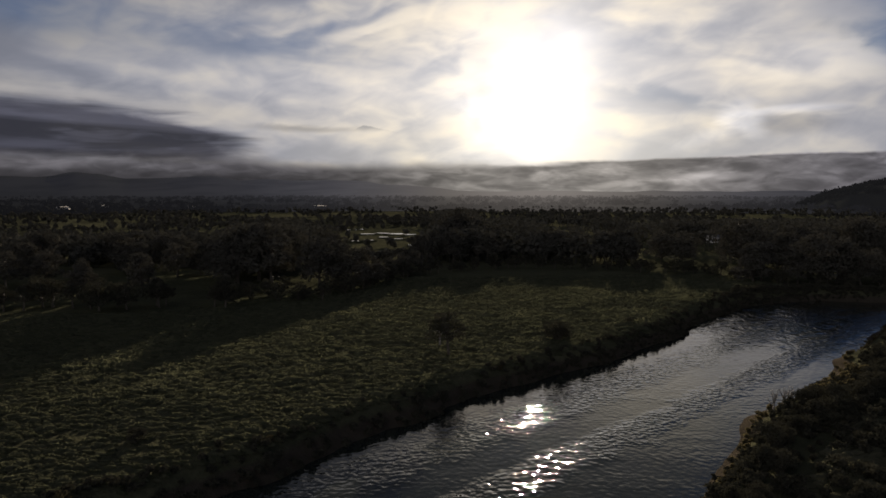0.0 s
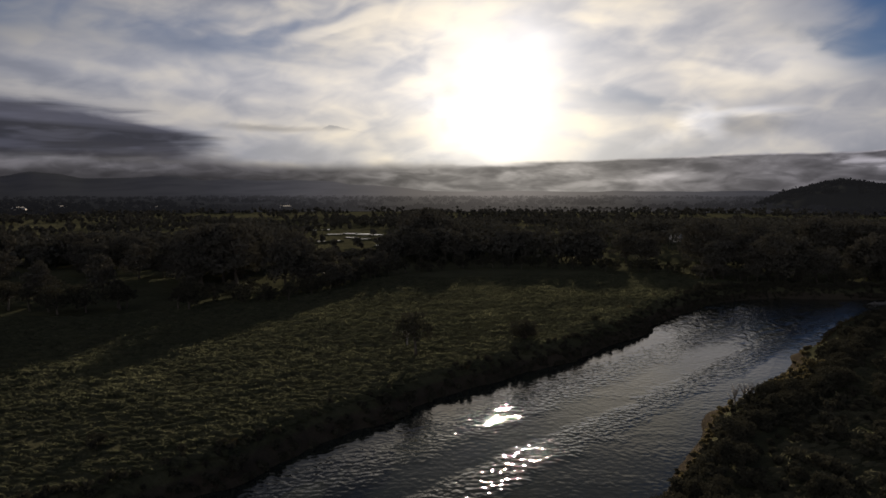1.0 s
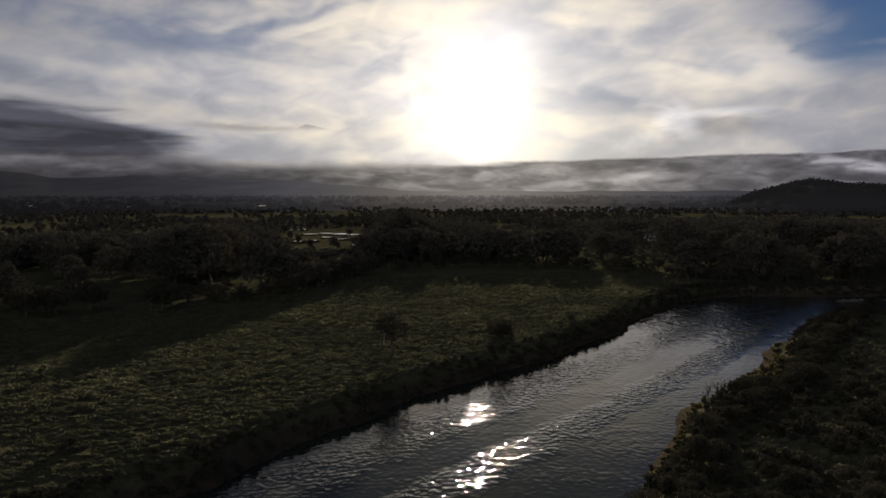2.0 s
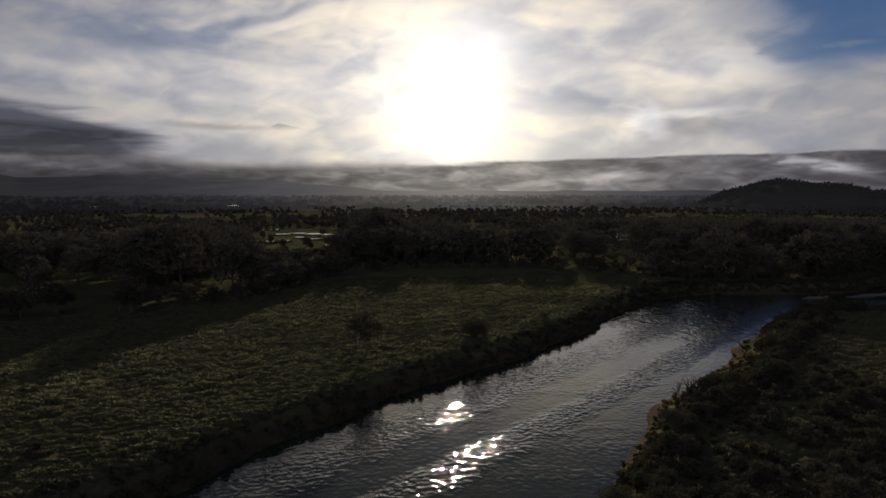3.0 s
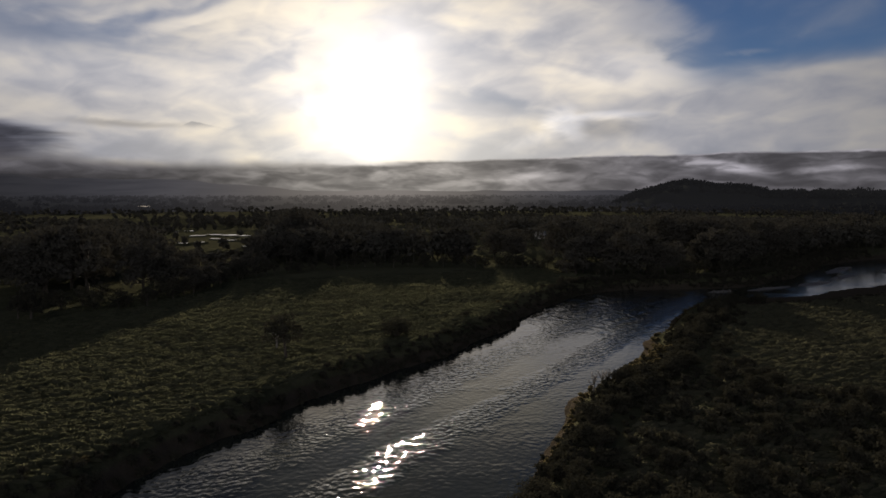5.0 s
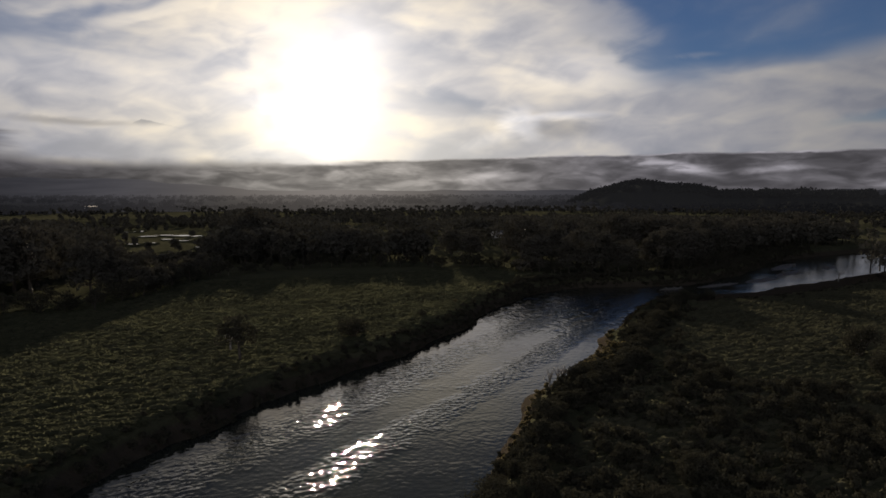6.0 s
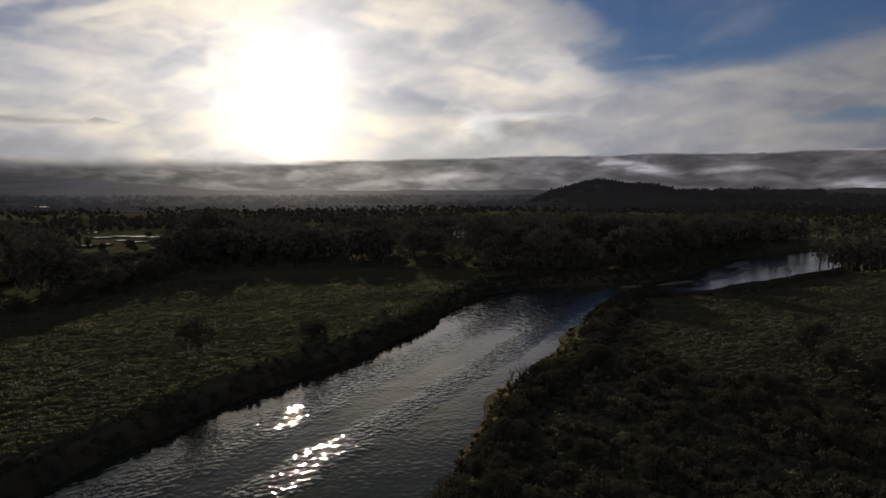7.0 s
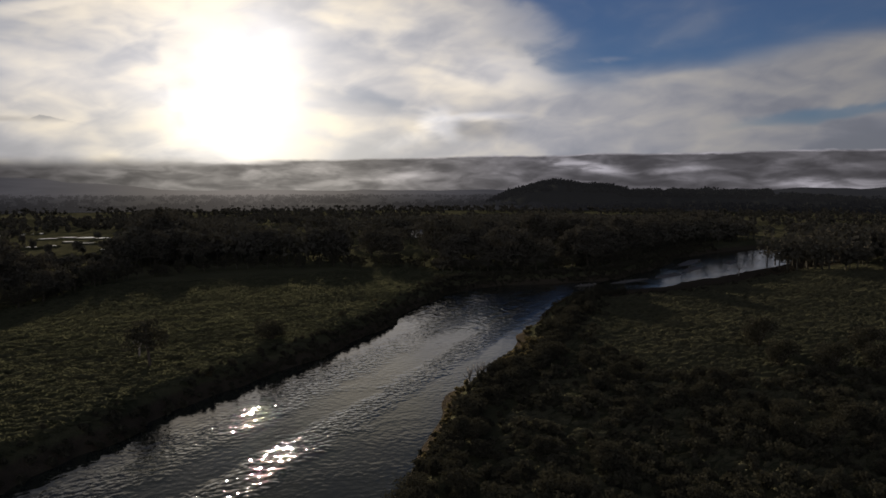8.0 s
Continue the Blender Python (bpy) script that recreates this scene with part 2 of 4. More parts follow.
def water_material():
    m, n, out = surface("river_water")
    p = place(n)
    # short ripples over slow swirls; gusts roughen long streaks, the lee of the bank stays calm
    small = n.noise(p, 1.5, 0.7, 0.5, 0.3)
    large = n.noise(p, 0.6, 1.0, 0.5, 0.3)
    xyz = n.add("ShaderNodeSeparateXYZ")
    n.put(xyz.inputs[0], p)
    across = n.vec("DOT_PRODUCT", p, (0.69, -0.72, 0.0))
    gust = n.noise(n.vec("MULTIPLY", p, (0.045, 0.10, 1.0)), 1.0, 3.0, 0.55, 0.8)
    torn = n.noise(p, 0.16, 4.0, 0.6, 0.5)
    line = n.math("ADD", across, n.math("MULTIPLY", n.math("SUBTRACT", torn, 0.5), 6.0))

    def streak(middle, half, k):
        return n.step(n.math("ABSOLUTE", n.math("SUBTRACT", line, middle)), half * 1.3, half * 0.4, 0.0, k)

    wind = n.math("ADD", n.step(gust, 0.40, 0.62, 0.25, 0.45), n.math("ADD", streak(-51.0, 3.8, 0.88), streak(-39.4, 2.6, 1.35)))
    # broken water where the stream enters the bend, calm beyond it
    bend = n.vec("LENGTH", n.vec("SUBTRACT", p, (80.0, 140.0, LEVEL)))
    riffle = n.math("ADD", n.step(bend, 42.0, 12.0, 0.0, 1.5), n.step(xyz.outputs[0], 85.0, 125.0, 1.0, 1.5))
    lee = n.step(across, -60.0, -55.0, 0.35, 1.0)
    h = n.math("MULTIPLY", n.math("ADD", small, n.math("MULTIPLY", large, 0.35)), n.math("MULTIPLY", n.math("MULTIPLY", wind, lee), riffle))
    # standing waves over the shallows of the bend
    chop = n.noise(n.vec("MULTIPLY", p, (0.50, 0.28, 1.0)), 1.0, 2.0, 0.55, 0.9)
    h = n.math("ADD", h, n.math("MULTIPLY", chop, n.step(bend, 44.0, 16.0, 0.0, 5.0)))
    normal = bump(n, h, 1.0, WAVE)
    body = n.add("ShaderNodeBsdfDiffuse")
    n.put(body.inputs["Color"], n.mix(n.noise(p, 0.05, 3.0), (0.010, 0.013, 0.011, 1), (0.020, 0.021, 0.016, 1)))
    gloss = n.add("ShaderNodeBsdfGlossy", distribution="BECKMANN")
    n.put(gloss.inputs["Color"], (1, 1, 1, 1))
    n.put(gloss.inputs["Roughness"], 0.085)
    n.put(gloss.inputs["Normal"], normal)
    edge = n.add("ShaderNodeFresnel")
    n.put(edge.inputs["IOR"], 1.33)
    n.put(edge.inputs["Normal"], normal)
    both = n.add("ShaderNodeMixShader")
    n.put(both.inputs[0], edge.outputs[0])
    n.tree.links.new(body.outputs[0], both.inputs[1])
    n.tree.links.new(gloss.outputs[0], both.inputs[2])
    n.tree.links.new(both.outputs[0], out.inputs[0])
    return m


def stone_material():
    m, n, out = surface("river_stone")
    p = place(n)
    f = n.noise(p, 2.0, 6.0, 0.6)
    principled(n, out, n.mix(f, (0.03, 0.028, 0.025, 1), (0.11, 0.10, 0.09, 1)), 0.75, normal=bump(n, f, 0.6, 0.1))
    return m


def haze_glow_material(name, low, high, sun_glow=0.0, own=0.035):
    """Far hills under the cloud: emission stands for haze, stronger towards the sun."""
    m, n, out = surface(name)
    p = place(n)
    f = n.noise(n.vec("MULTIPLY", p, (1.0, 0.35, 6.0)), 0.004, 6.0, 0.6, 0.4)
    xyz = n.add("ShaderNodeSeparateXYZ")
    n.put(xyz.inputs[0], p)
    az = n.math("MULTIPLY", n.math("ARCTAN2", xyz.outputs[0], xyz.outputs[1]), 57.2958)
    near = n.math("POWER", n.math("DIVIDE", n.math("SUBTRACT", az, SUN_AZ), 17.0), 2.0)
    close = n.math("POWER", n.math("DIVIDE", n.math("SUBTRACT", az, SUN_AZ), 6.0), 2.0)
    near = n.math("MULTIPLY", n.math("ADD", n.math("EXPONENT", n.math("MULTIPLY", near, -1.0)), n.math("MULTIPLY", n.math("EXPONENT", n.math("MULTIPLY", close, -1.0)), 0.6)), sun_glow)
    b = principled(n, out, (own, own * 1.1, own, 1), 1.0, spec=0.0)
    n.put(b.inputs["Emission Color"], n.mix(n.step(near, 0.0, sun_glow + 0.01), n.mix(n.step(f, 0.35, 0.65), low, high), (low[2] * 1.06, low[2] * 0.97, low[2] * 0.88, 1)))
    # the glow rises with distance, as haze in front would
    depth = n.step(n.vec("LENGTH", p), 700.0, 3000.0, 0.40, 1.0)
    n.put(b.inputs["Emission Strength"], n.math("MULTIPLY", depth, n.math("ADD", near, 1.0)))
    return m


WAVE = 0.080
GRASS = leaf_material("tussock_grass", (0.038, 0.041, 0.025, 1), (0.105, 0.104, 0.066, 1), 0.45)
FIELD = leaf_material("field_grass", (0.046, 0.047, 0.031, 1), (0.092, 0.088, 0.058, 1), 0.40)
LEAF = leaf_material("tree_leaves", (0.050, 0.047, 0.040, 1), (0.070, 0.064, 0.052, 1), 0.06)
SHRUB = leaf_material("shrub_leaves", (0.030, 0.029, 0.022, 1), (0.048, 0.045, 0.033, 1), 0.10)
DRY = leaf_material("dry_leaves", (0.050, 0.043, 0.026, 1), (0.092, 0.076, 0.042, 1), 0.28)
FARLEAF = leaf_material("far_leaves", (0.046, 0.044, 0.037, 1), (0.066, 0.062, 0.051, 1), 0.04)
BARK = bark_material("grey_bark", (0.04, 0.033, 0.026, 1), (0.09, 0.075, 0.06, 1))
PALE = bark_material("dead_wood", (0.12, 0.105, 0.09, 1), (0.26, 0.24, 0.21, 1))
SOIL = ground_material()
WATER = water_material()
STONE = stone_material()
# distant land: its haze is put in as a faint glow of the surface
FARHILL_GLOW = haze_glow_material("far_hills", (0.0058, 0.0060, 0.0076, 1), (0.0080, 0.0081, 0.0098, 1), 7.0, 0.010)
MISTWOOD_GLOW = haze_glow_material("misty_woods", (0.0052, 0.0053, 0.0062, 1), (0.0072, 0.0072, 0.0082, 1), 7.0, 0.010)
NEARHILL_GLOW = haze_glow_material("near_hill_haze_glow", (0.0072, 0.0072, 0.0078, 1), (0.0095, 0.0094, 0.0099, 1), 0.0, 0.012)


# ------------------------------------------------------------------ mesh helpers
class Soup:
    """Collects vertices and faces for one mesh."""

    def __init__(self):
        self.v, self.f, self.count = [], [], 0

    def add(self, verts, faces):
        """faces: an array of rows of equal length, or a list of mixed ones."""
        self.v.append(np.asarray(verts, float))
        if isinstance(faces, np.ndarray):
            self.f.append(faces + self.count)
        else:
            sizes = {}
            for f in faces:
                sizes.setdefault(len(f), []).append(f)
            for rows in sizes.values():
                self.f.append(np.array(rows) + self.count)
        self.count += len(verts)

    def tube(self, path, radii, n=6):
        path = [Vector(p) for p in path]
        verts, faces = [], []
        for i, p in enumerate(path):
            d = (path[min(i + 1, len(path) - 1)] - path[max(i - 1, 0)]).normalized()
            a = d.orthogonal().normalized()
            b = d.cross(a)
            for k in range(n):
                w = 2 * math.pi * k / n
                verts.append(p + (a * math.cos(w) + b * math.sin(w)) * radii[i])
        for i in range(len(path) - 1):
            for k in range(n):
                faces.append((i * n + k, i * n + (k + 1) % n, (i + 1) * n + (k + 1) % n, (i + 1) * n + k))
        faces.append(tuple(range(n))[::-1])
        faces.append(tuple((len(path) - 1) * n + k for k in range(n)))
        self.add(verts, faces)

    def leaves(self, points, size, rng, long=1.7, diamond=False):
        """Pointed leaves, each of its own, turned every way."""
        k = len(points)
        u = rng.normal(size=(k, 3))
        u /= np.linalg.norm(u, axis=1)[:, None]
        w = rng.normal(size=(k, 3))
        v = np.cross(u, w)
        v /= np.linalg.norm(v, axis=1)[:, None] + 1e-9
        s = size * rng.uniform(0.6, 1.3, size=(k, 1))
        if not diamond:
            tri = np.stack([points - u * s * long / 2 + v * s * 0.5, points - u * s * long / 2 - v * s * 0.5, points + u * s * long / 2], 1)
            self.add(tri.reshape(-1, 3), np.arange(k * 3).reshape(k, 3))
            return
        quad = np.stack([points - u * s * long / 2, points + v * s / 2, points + u * s * long / 2, points - v * s / 2], 1)
        self.add(quad.reshape(-1, 3), np.arange(k * 4).reshape(k, 4))

    def mesh(self, name, material, smooth=False):
        me = bpy.data.meshes.new(name)
        verts = np.concatenate(self.v)
        loops = np.concatenate([f.ravel() for f in self.f])
        sizes = np.concatenate([np.full(len(f), f.shape[1]) for f in self.f])
        me.vertices.add(len(verts))
        me.vertices.foreach_set("co", verts.ravel())
        me.loops.add(len(loops))
        me.loops.foreach_set("vertex_index", loops)
        me.polygons.add(len(sizes))
        me.polygons.foreach_set("loop_start", np.concatenate([[0], np.cumsum(sizes)[:-1]]))
        me.materials.append(material)
        if smooth:
            me.polygons.foreach_set("use_smooth", [True] * len(me.polygons))
        me.update(calc_edges=True)
        me.validate()
        return me


def part(name, mesh, parent, label=""):
    ob = new(name, mesh)
    ob.parent = parent
    return tagged(ob, label) if label else ob


def smooth01(x):
    x = np.clip(x, 0, 1)
    return x * x * (3 - 2 * x)


def rand_grid(seed, cell):
    """Smooth value noise over the plan, from a seeded table."""
    table = np.random.default_rng(seed).random((257, 257))

    def value(x, y):
        x, y = np.asarray(x, float) / cell, np.asarray(y, float) / cell
        i, j = np.floor(x).astype(int), np.floor(y).astype(int)
        fx, fy = smooth01(x - i), smooth01(y - j)
        i, j = i % 256, j % 256
        a = table[i, j] * (1 - fx) + table[i + 1, j] * fx
        b = table[i, j + 1] * (1 - fx) + table[i + 1, j + 1] * fx
        return a * (1 - fy) + b * fy - 0.5

    return value


# ------------------------------------------------------------------ the plan: river banks
LEFT = [(-420, -330), (-200, -130), (-100, -38), (-70, 2), (-42, 35), (-18, 61), (-8.5, 73), (0, 83.5), (6, 90), (14, 97.5), (25.5, 107), (36.5, 118.5),
        (57, 142.5), (71, 157), (84, 165), (95, 167), (108, 164), (122, 164), (140, 171), (172, 190), (193, 207), (225, 219), (262, 226), (300, 233), (420, 262), (600, 390)]
RIGHT = [(-370, -340), (-150, -142), (-50, -38), (-15, 8), (8, 38.6), (22.2, 57.5), (28.6, 66.7), (33.6, 75), (39.6, 81.2), (51.6, 92.8), (62, 105.5),
         (80, 124.5), (97, 141), (108, 147), (119, 147), (134, 148), (168, 159), (202, 171), (235, 190), (262, 212), (300, 226), (420, 256), (625, 380)]


def fair(points, step=2.5):
    """A smooth curve through the points (Catmull-Rom), evenly resampled."""
    p = np.array([points[0], *points, points[-1]], float)
    out = []
    for i in range(1, len(p) - 2):
        k = max(2, int(np.linalg.norm(p[i + 1] - p[i]) / step))
        t = (np.arange(k) / k)[:, None]
        a, b, c, d = p[i - 1], p[i], p[i + 1], p[i + 2]
        out.append(0.5 * (2 * b + (c - a) * t + (2 * a - 5 * b + 4 * c - d) * t ** 2 + (3 * b - a - 3 * c + d) * t ** 3))
    out.append(p[-1:])
    return np.concatenate(out)


LEFT_BANK, RIGHT_BANK = fair(LEFT), fair(RIGHT)
OUTLINE = np.concatenate([LEFT_BANK, RIGHT_BANK[::-1]])
WOBBLE, RIPPLE = rand_grid(3, 9.0), rand_grid(4, 3.2)


def away(x, y):
    """Metres from the water's edge: positive on land, negative in the river."""
    x, y = np.atleast_1d(np.asarray(x, float)), np.atleast_1d(np.asarray(y, float))
    if len(x) < 400:
        a = np.concatenate([LEFT_BANK[:-1], RIGHT_BANK[:-1]])
        d = np.concatenate([LEFT_BANK[1:], RIGHT_BANK[1:]]) - a
        px, py = x[:, None] - a[:, 0], y[:, None] - a[:, 1]
        t = np.clip((px * d[:, 0] + py * d[:, 1]) / ((d ** 2).sum(1) + 1e-9), 0, 1)
        best = ((px - t * d[:, 0]) ** 2 + (py - t * d[:, 1]) ** 2).min(1)
        a, b = OUTLINE, np.roll(OUTLINE, -1, 0)
        rise = np.where(b[:, 1] == a[:, 1], 1e-9, b[:, 1] - a[:, 1])
        cross = (a[:, 1] > y[:, None]) != (b[:, 1] > y[:, None])
        xi = (b[:, 0] - a[:, 0]) * (y[:, None] - a[:, 1]) / rise + a[:, 0]
        odd = (cross & (x[:, None] < xi)).sum(1) % 2 == 1
        return np.where(odd, -np.sqrt(best), np.sqrt(best)) + WOBBLE(x, y) * 2.2 + RIPPLE(x, y) * 1.0
    best = np.full(x.shape, 1e9)
    for bank in (LEFT_BANK, RIGHT_BANK):
        for a, b in zip(bank[:-1], bank[1:]):
            d = b - a
            t = np.clip(((x - a[0]) * d[0] + (y - a[1]) * d[1]) / (d @ d + 1e-9), 0, 1)
            best = np.minimum(best, (x - a[0] - t * d[0]) ** 2 + (y - a[1] - t * d[1]) ** 2)
    inside = np.zeros(x.shape, bool)
    for a, b in zip(OUTLINE, np.roll(OUTLINE, -1, 0)):
        cross = (a[1] > y) != (b[1] > y)
        with np.errstate(divide="ignore", invalid="ignore"):
            xi = (b[0] - a[0]) * (y - a[1]) / (b[1] - a[1]) + a[0]
        inside ^= cross & (x < xi)
    d = np.sqrt(best)
    return np.where(inside, -d, d) + WOBBLE(x, y) * 2.2 + RIPPLE(x, y) * 1.0


MIDDLE = ((90, 108, 134, 168, 202, 235, 262, 420), (150, 157, 162, 174, 188, 204, 219, 259))
SWELL, LUMP, HUMMOCK = rand_grid(5, 38.0), rand_grid(6, 7.0), rand_grid(7, 2.1)


def height(x, y, s=None):
    s = away(x, y) if s is None else s
    # the inside of the far bend is a low, gently rising point bar; the other banks are steep
    bar = smooth01((np.asarray(x, float) - 93) / 14) * (y < np.interp(x, MIDDLE[0], MIDDLE[1]))
    land = LEVEL + (0 - LEVEL) * smooth01((s + 0.4) / (4.2 + 30.0 * bar))
    bed = LEVEL - np.minimum(1.5, -s * 0.25)
    z = np.where(s > -0.4, land, bed)
    near = np.clip(1 - (np.abs(y - 100) - 120) / 200, 0, 1)
    on = smooth01((s - 2) / 5)
    return z + on * (SWELL(x, y) * 1.0 + near * (LUMP(x, y) * 0.35 + HUMMOCK(x, y) * 0.22))


def spaced(near_low, near_high, far_low, far_high, step):
    out = list(np.arange(near_low, near_high + 0.1, step))
    d = step
    while out[-1] < far_high:
        d *= 1.16
        out.append(min(out[-1] + d, far_high))
    d = step
    while out[0] > far_low:
        d *= 1.16
        out.insert(0, max(out[0] - d, far_low))
    return np.array(out)


def build_ground():
    xs, ys = spaced(-95, 175, -4800, 4800, 1.15), spaced(35, 215, -4800, 4800, 1.15)
    gx, gy = np.meshgrid(xs, ys)
    x, y = gx.ravel(), gy.ravel()
    s = np.full(x.shape, 99.0)
    box = (x > -460) & (x < 660) & (y > -380) & (y < 460)
    s[box] = away(x[box], y[box])
    z = height(x, y, s)
    w, h = len(xs), len(ys)
    i = (np.arange(h - 1)[:, None] * w + np.arange(w - 1)[None, :]).ravel()
    me = bpy.data.meshes.new("ground")
    me.from_pydata(np.stack([x, y, z], 1).tolist(), [], np.stack([i, i + 1, i + w + 1, i + w], 1).tolist())
    me.materials.append(SOIL)
    me.polygons.foreach_set("use_smooth", [True] * len(me.polygons))
    tagged(new("ground", me), "damp green pasture with earth banks along the river", "ground", kind="structure")


def build_river():
    soup = Soup()
    n = 220
    def even(bank):
        d = np.concatenate([[0], np.cumsum(np.linalg.norm(np.diff(bank, axis=0), axis=1))])
        t = np.linspace(0, d[-1], n)
        return np.stack([np.interp(t, d, bank[:, 0]), np.interp(t, d, bank[:, 1])], 1)
    a, b = even(LEFT_BANK), even(RIGHT_BANK)
    side = (a - b) / np.linalg.norm(a - b, axis=1)[:, None]
    a, b = a + side * 3.4, b - side * 3.4
    verts = [(*p, LEVEL) for p in a] + [(*p, LEVEL) for p in b]
    soup.add(verts, [(n + i, n + i + 1, i + 1, i) for i in range(n - 1)])
    tagged(new("river", soup.mesh("river", WATER, True)), "dark rippled river water that mirrors the morning sky", "river", kind="structure")


build_ground()
build_river()


def build_hills():
    """The near wooded hill and the far range, as real land at their distances."""
    ring = np.random.default_rng(11)
    bumpy = rand_grid(12, 1.0)
    # near hill: degrees to the right, degrees up of its crest
    crest = np.array([(24.5, -1.4), (27.2, -1.3), (27.9, -0.85), (28.6, -0.50), (29.6, -0.10), (31.2, 0.30), (32.0, 0.52), (33.0, 0.68), (34.2, 0.55), (35.4, 0.36), (37.0, 0.32), (38.2, 0.10),
                      (39.2, -0.20), (40.5, -0.16), (43, -0.12), (45.5, -0.14), (48.2, -0.28), (49.0, -0.10), (49.8, -0.42), (51, -0.45), (54, -0.62), (57, -0.95), (62, -1.0), (70, -0.8), (80, -1.2)])
    az = np.linspace(24.5, 80, 420)
    top = np.interp(az, crest[:, 0], crest[:, 1])
    rows, soup = [], Soup()
    for k, (dist, share) in enumerate(((950, 0.0), (1000, 0.35), (1060, 0.65), (1130, 0.88), (1200, 1.0), (1300, 0.9), (1500, 0.0))):
        high = (25 + 1200 * np.tan(np.radians(top)) - 3) * share + bumpy(az * 2.2 + k * 0.35, az * 0 + k * 0.8) * 4.5 * (share > 0)
        a = np.radians(az)
        rows.append(np.stack([np.sin(a) * dist, np.cos(a) * dist, high], 1))
    w = len(az)
    soup.add(np.concatenate(rows), [(r * w + i, r * w + i + 1, r * w + w + i + 1, r * w + w + i) for r in range(len(rows) - 1) for i in range(w - 1)])
    tagged(new("wooded_hill", soup.mesh("wooded_hill", NEARHILL_GLOW, True)), "dark wooded hill beyond the river plain", "hill", kind="structure")
    # trees along the hill's crest
    crown = Soup()
    for a in ring.uniform(26.5, 62, 900):
        t = float(np.interp(a, crest[:, 0], crest[:, 1]))
        d = ring.choice([1190, 1200, 1170, 1120, 1060]) + ring.uniform(-12, 12)
        share = float(np.interp(d, (950, 1000, 1060, 1130, 1200), (0, 0.35, 0.65, 0.88, 1.0)))
        z = (25 + 1200 * math.tan(radians(t)) - 3) * share
        tall = ring.uniform(4, 8) * (1.35 if ring.random() < 0.08 else 1)
        c = np.array([math.sin(radians(a)) * d, math.cos(radians(a)) * d, z + tall * 0.35])
        q = ring.normal(size=(26, 3))
        q /= np.linalg.norm(q, axis=1)[:, None]
        crown.leaves(c + q * ring.uniform(0.4, 1.0, size=(26, 1)) * (tall * 0.8, tall * 0.8, tall * 0.5), 3.4, ring, 1.2)
    tagged(new("hill_woods", crown.mesh("hill_woods", NEARHILL_GLOW)), "dark tree crowns along the hill's crest", "woods", kind="stuff")
    # far range, and a faintly glowing sheet over the plain for haze
    far = np.array([(-70, 0.8), (-40, 0.75), (-33, 0.8), (-29.6, 0.85), (-28.2, 1.15), (-26.6, 1.15), (-25.0, 0.68), (-22.6, 0.72), (-19.8, 0.95), (-18.2, 0.92), (-16.3, 0.66), (-14.1, 0.75), (-11.5, 0.62),
                    (-9.2, 0.68), (-5.5, 0.40), (-2.6, 0.15), (1.4, -0.15), (8, -0.40), (14, -0.36), (20, -0.42), (32, -0.35), (60, 0.0), (90, 0.5)])
    az = np.linspace(-70, 90, 500)
    top = np.interp(az, far[:, 0], far[:, 1])
    rows, soup = [], Soup()
    for k, (dist, share, lift) in enumerate(((780, 0.0, 0.3), (900, 0.0, 1.0), (1600, 0.0, 2.0), (2600, 0.0, 2.0), (3300, 0.35, 0), (3900, 0.75, 0), (4500, 1.0, 0), (4700, 0.5, 0))):
        high = np.maximum(4, 25 + 4500 * np.tan(np.radians(top))) * share + (bumpy(az * 0.5 + 0.4 * k, az * 0 + 0.6 * k) + 0.5) * 18 * share + lift
        a = np.radians(az)
        rows.append(np.stack([np.sin(a) * dist, np.cos(a) * dist, high], 1))
    w = len(az)
    soup.add(np.concatenate(rows), [(r * w + i, r * w + i + 1, r * w + w + i + 1, r * w + w + i) for r in range(len(rows) - 1) for i in range(w - 1)])
    tagged(new("far_hills", soup.mesh("far_hills", FARHILL_GLOW, True)), "blue-grey hills and plain under low cloud, haze put in as glow", "hills", kind="structure")


build_hills()


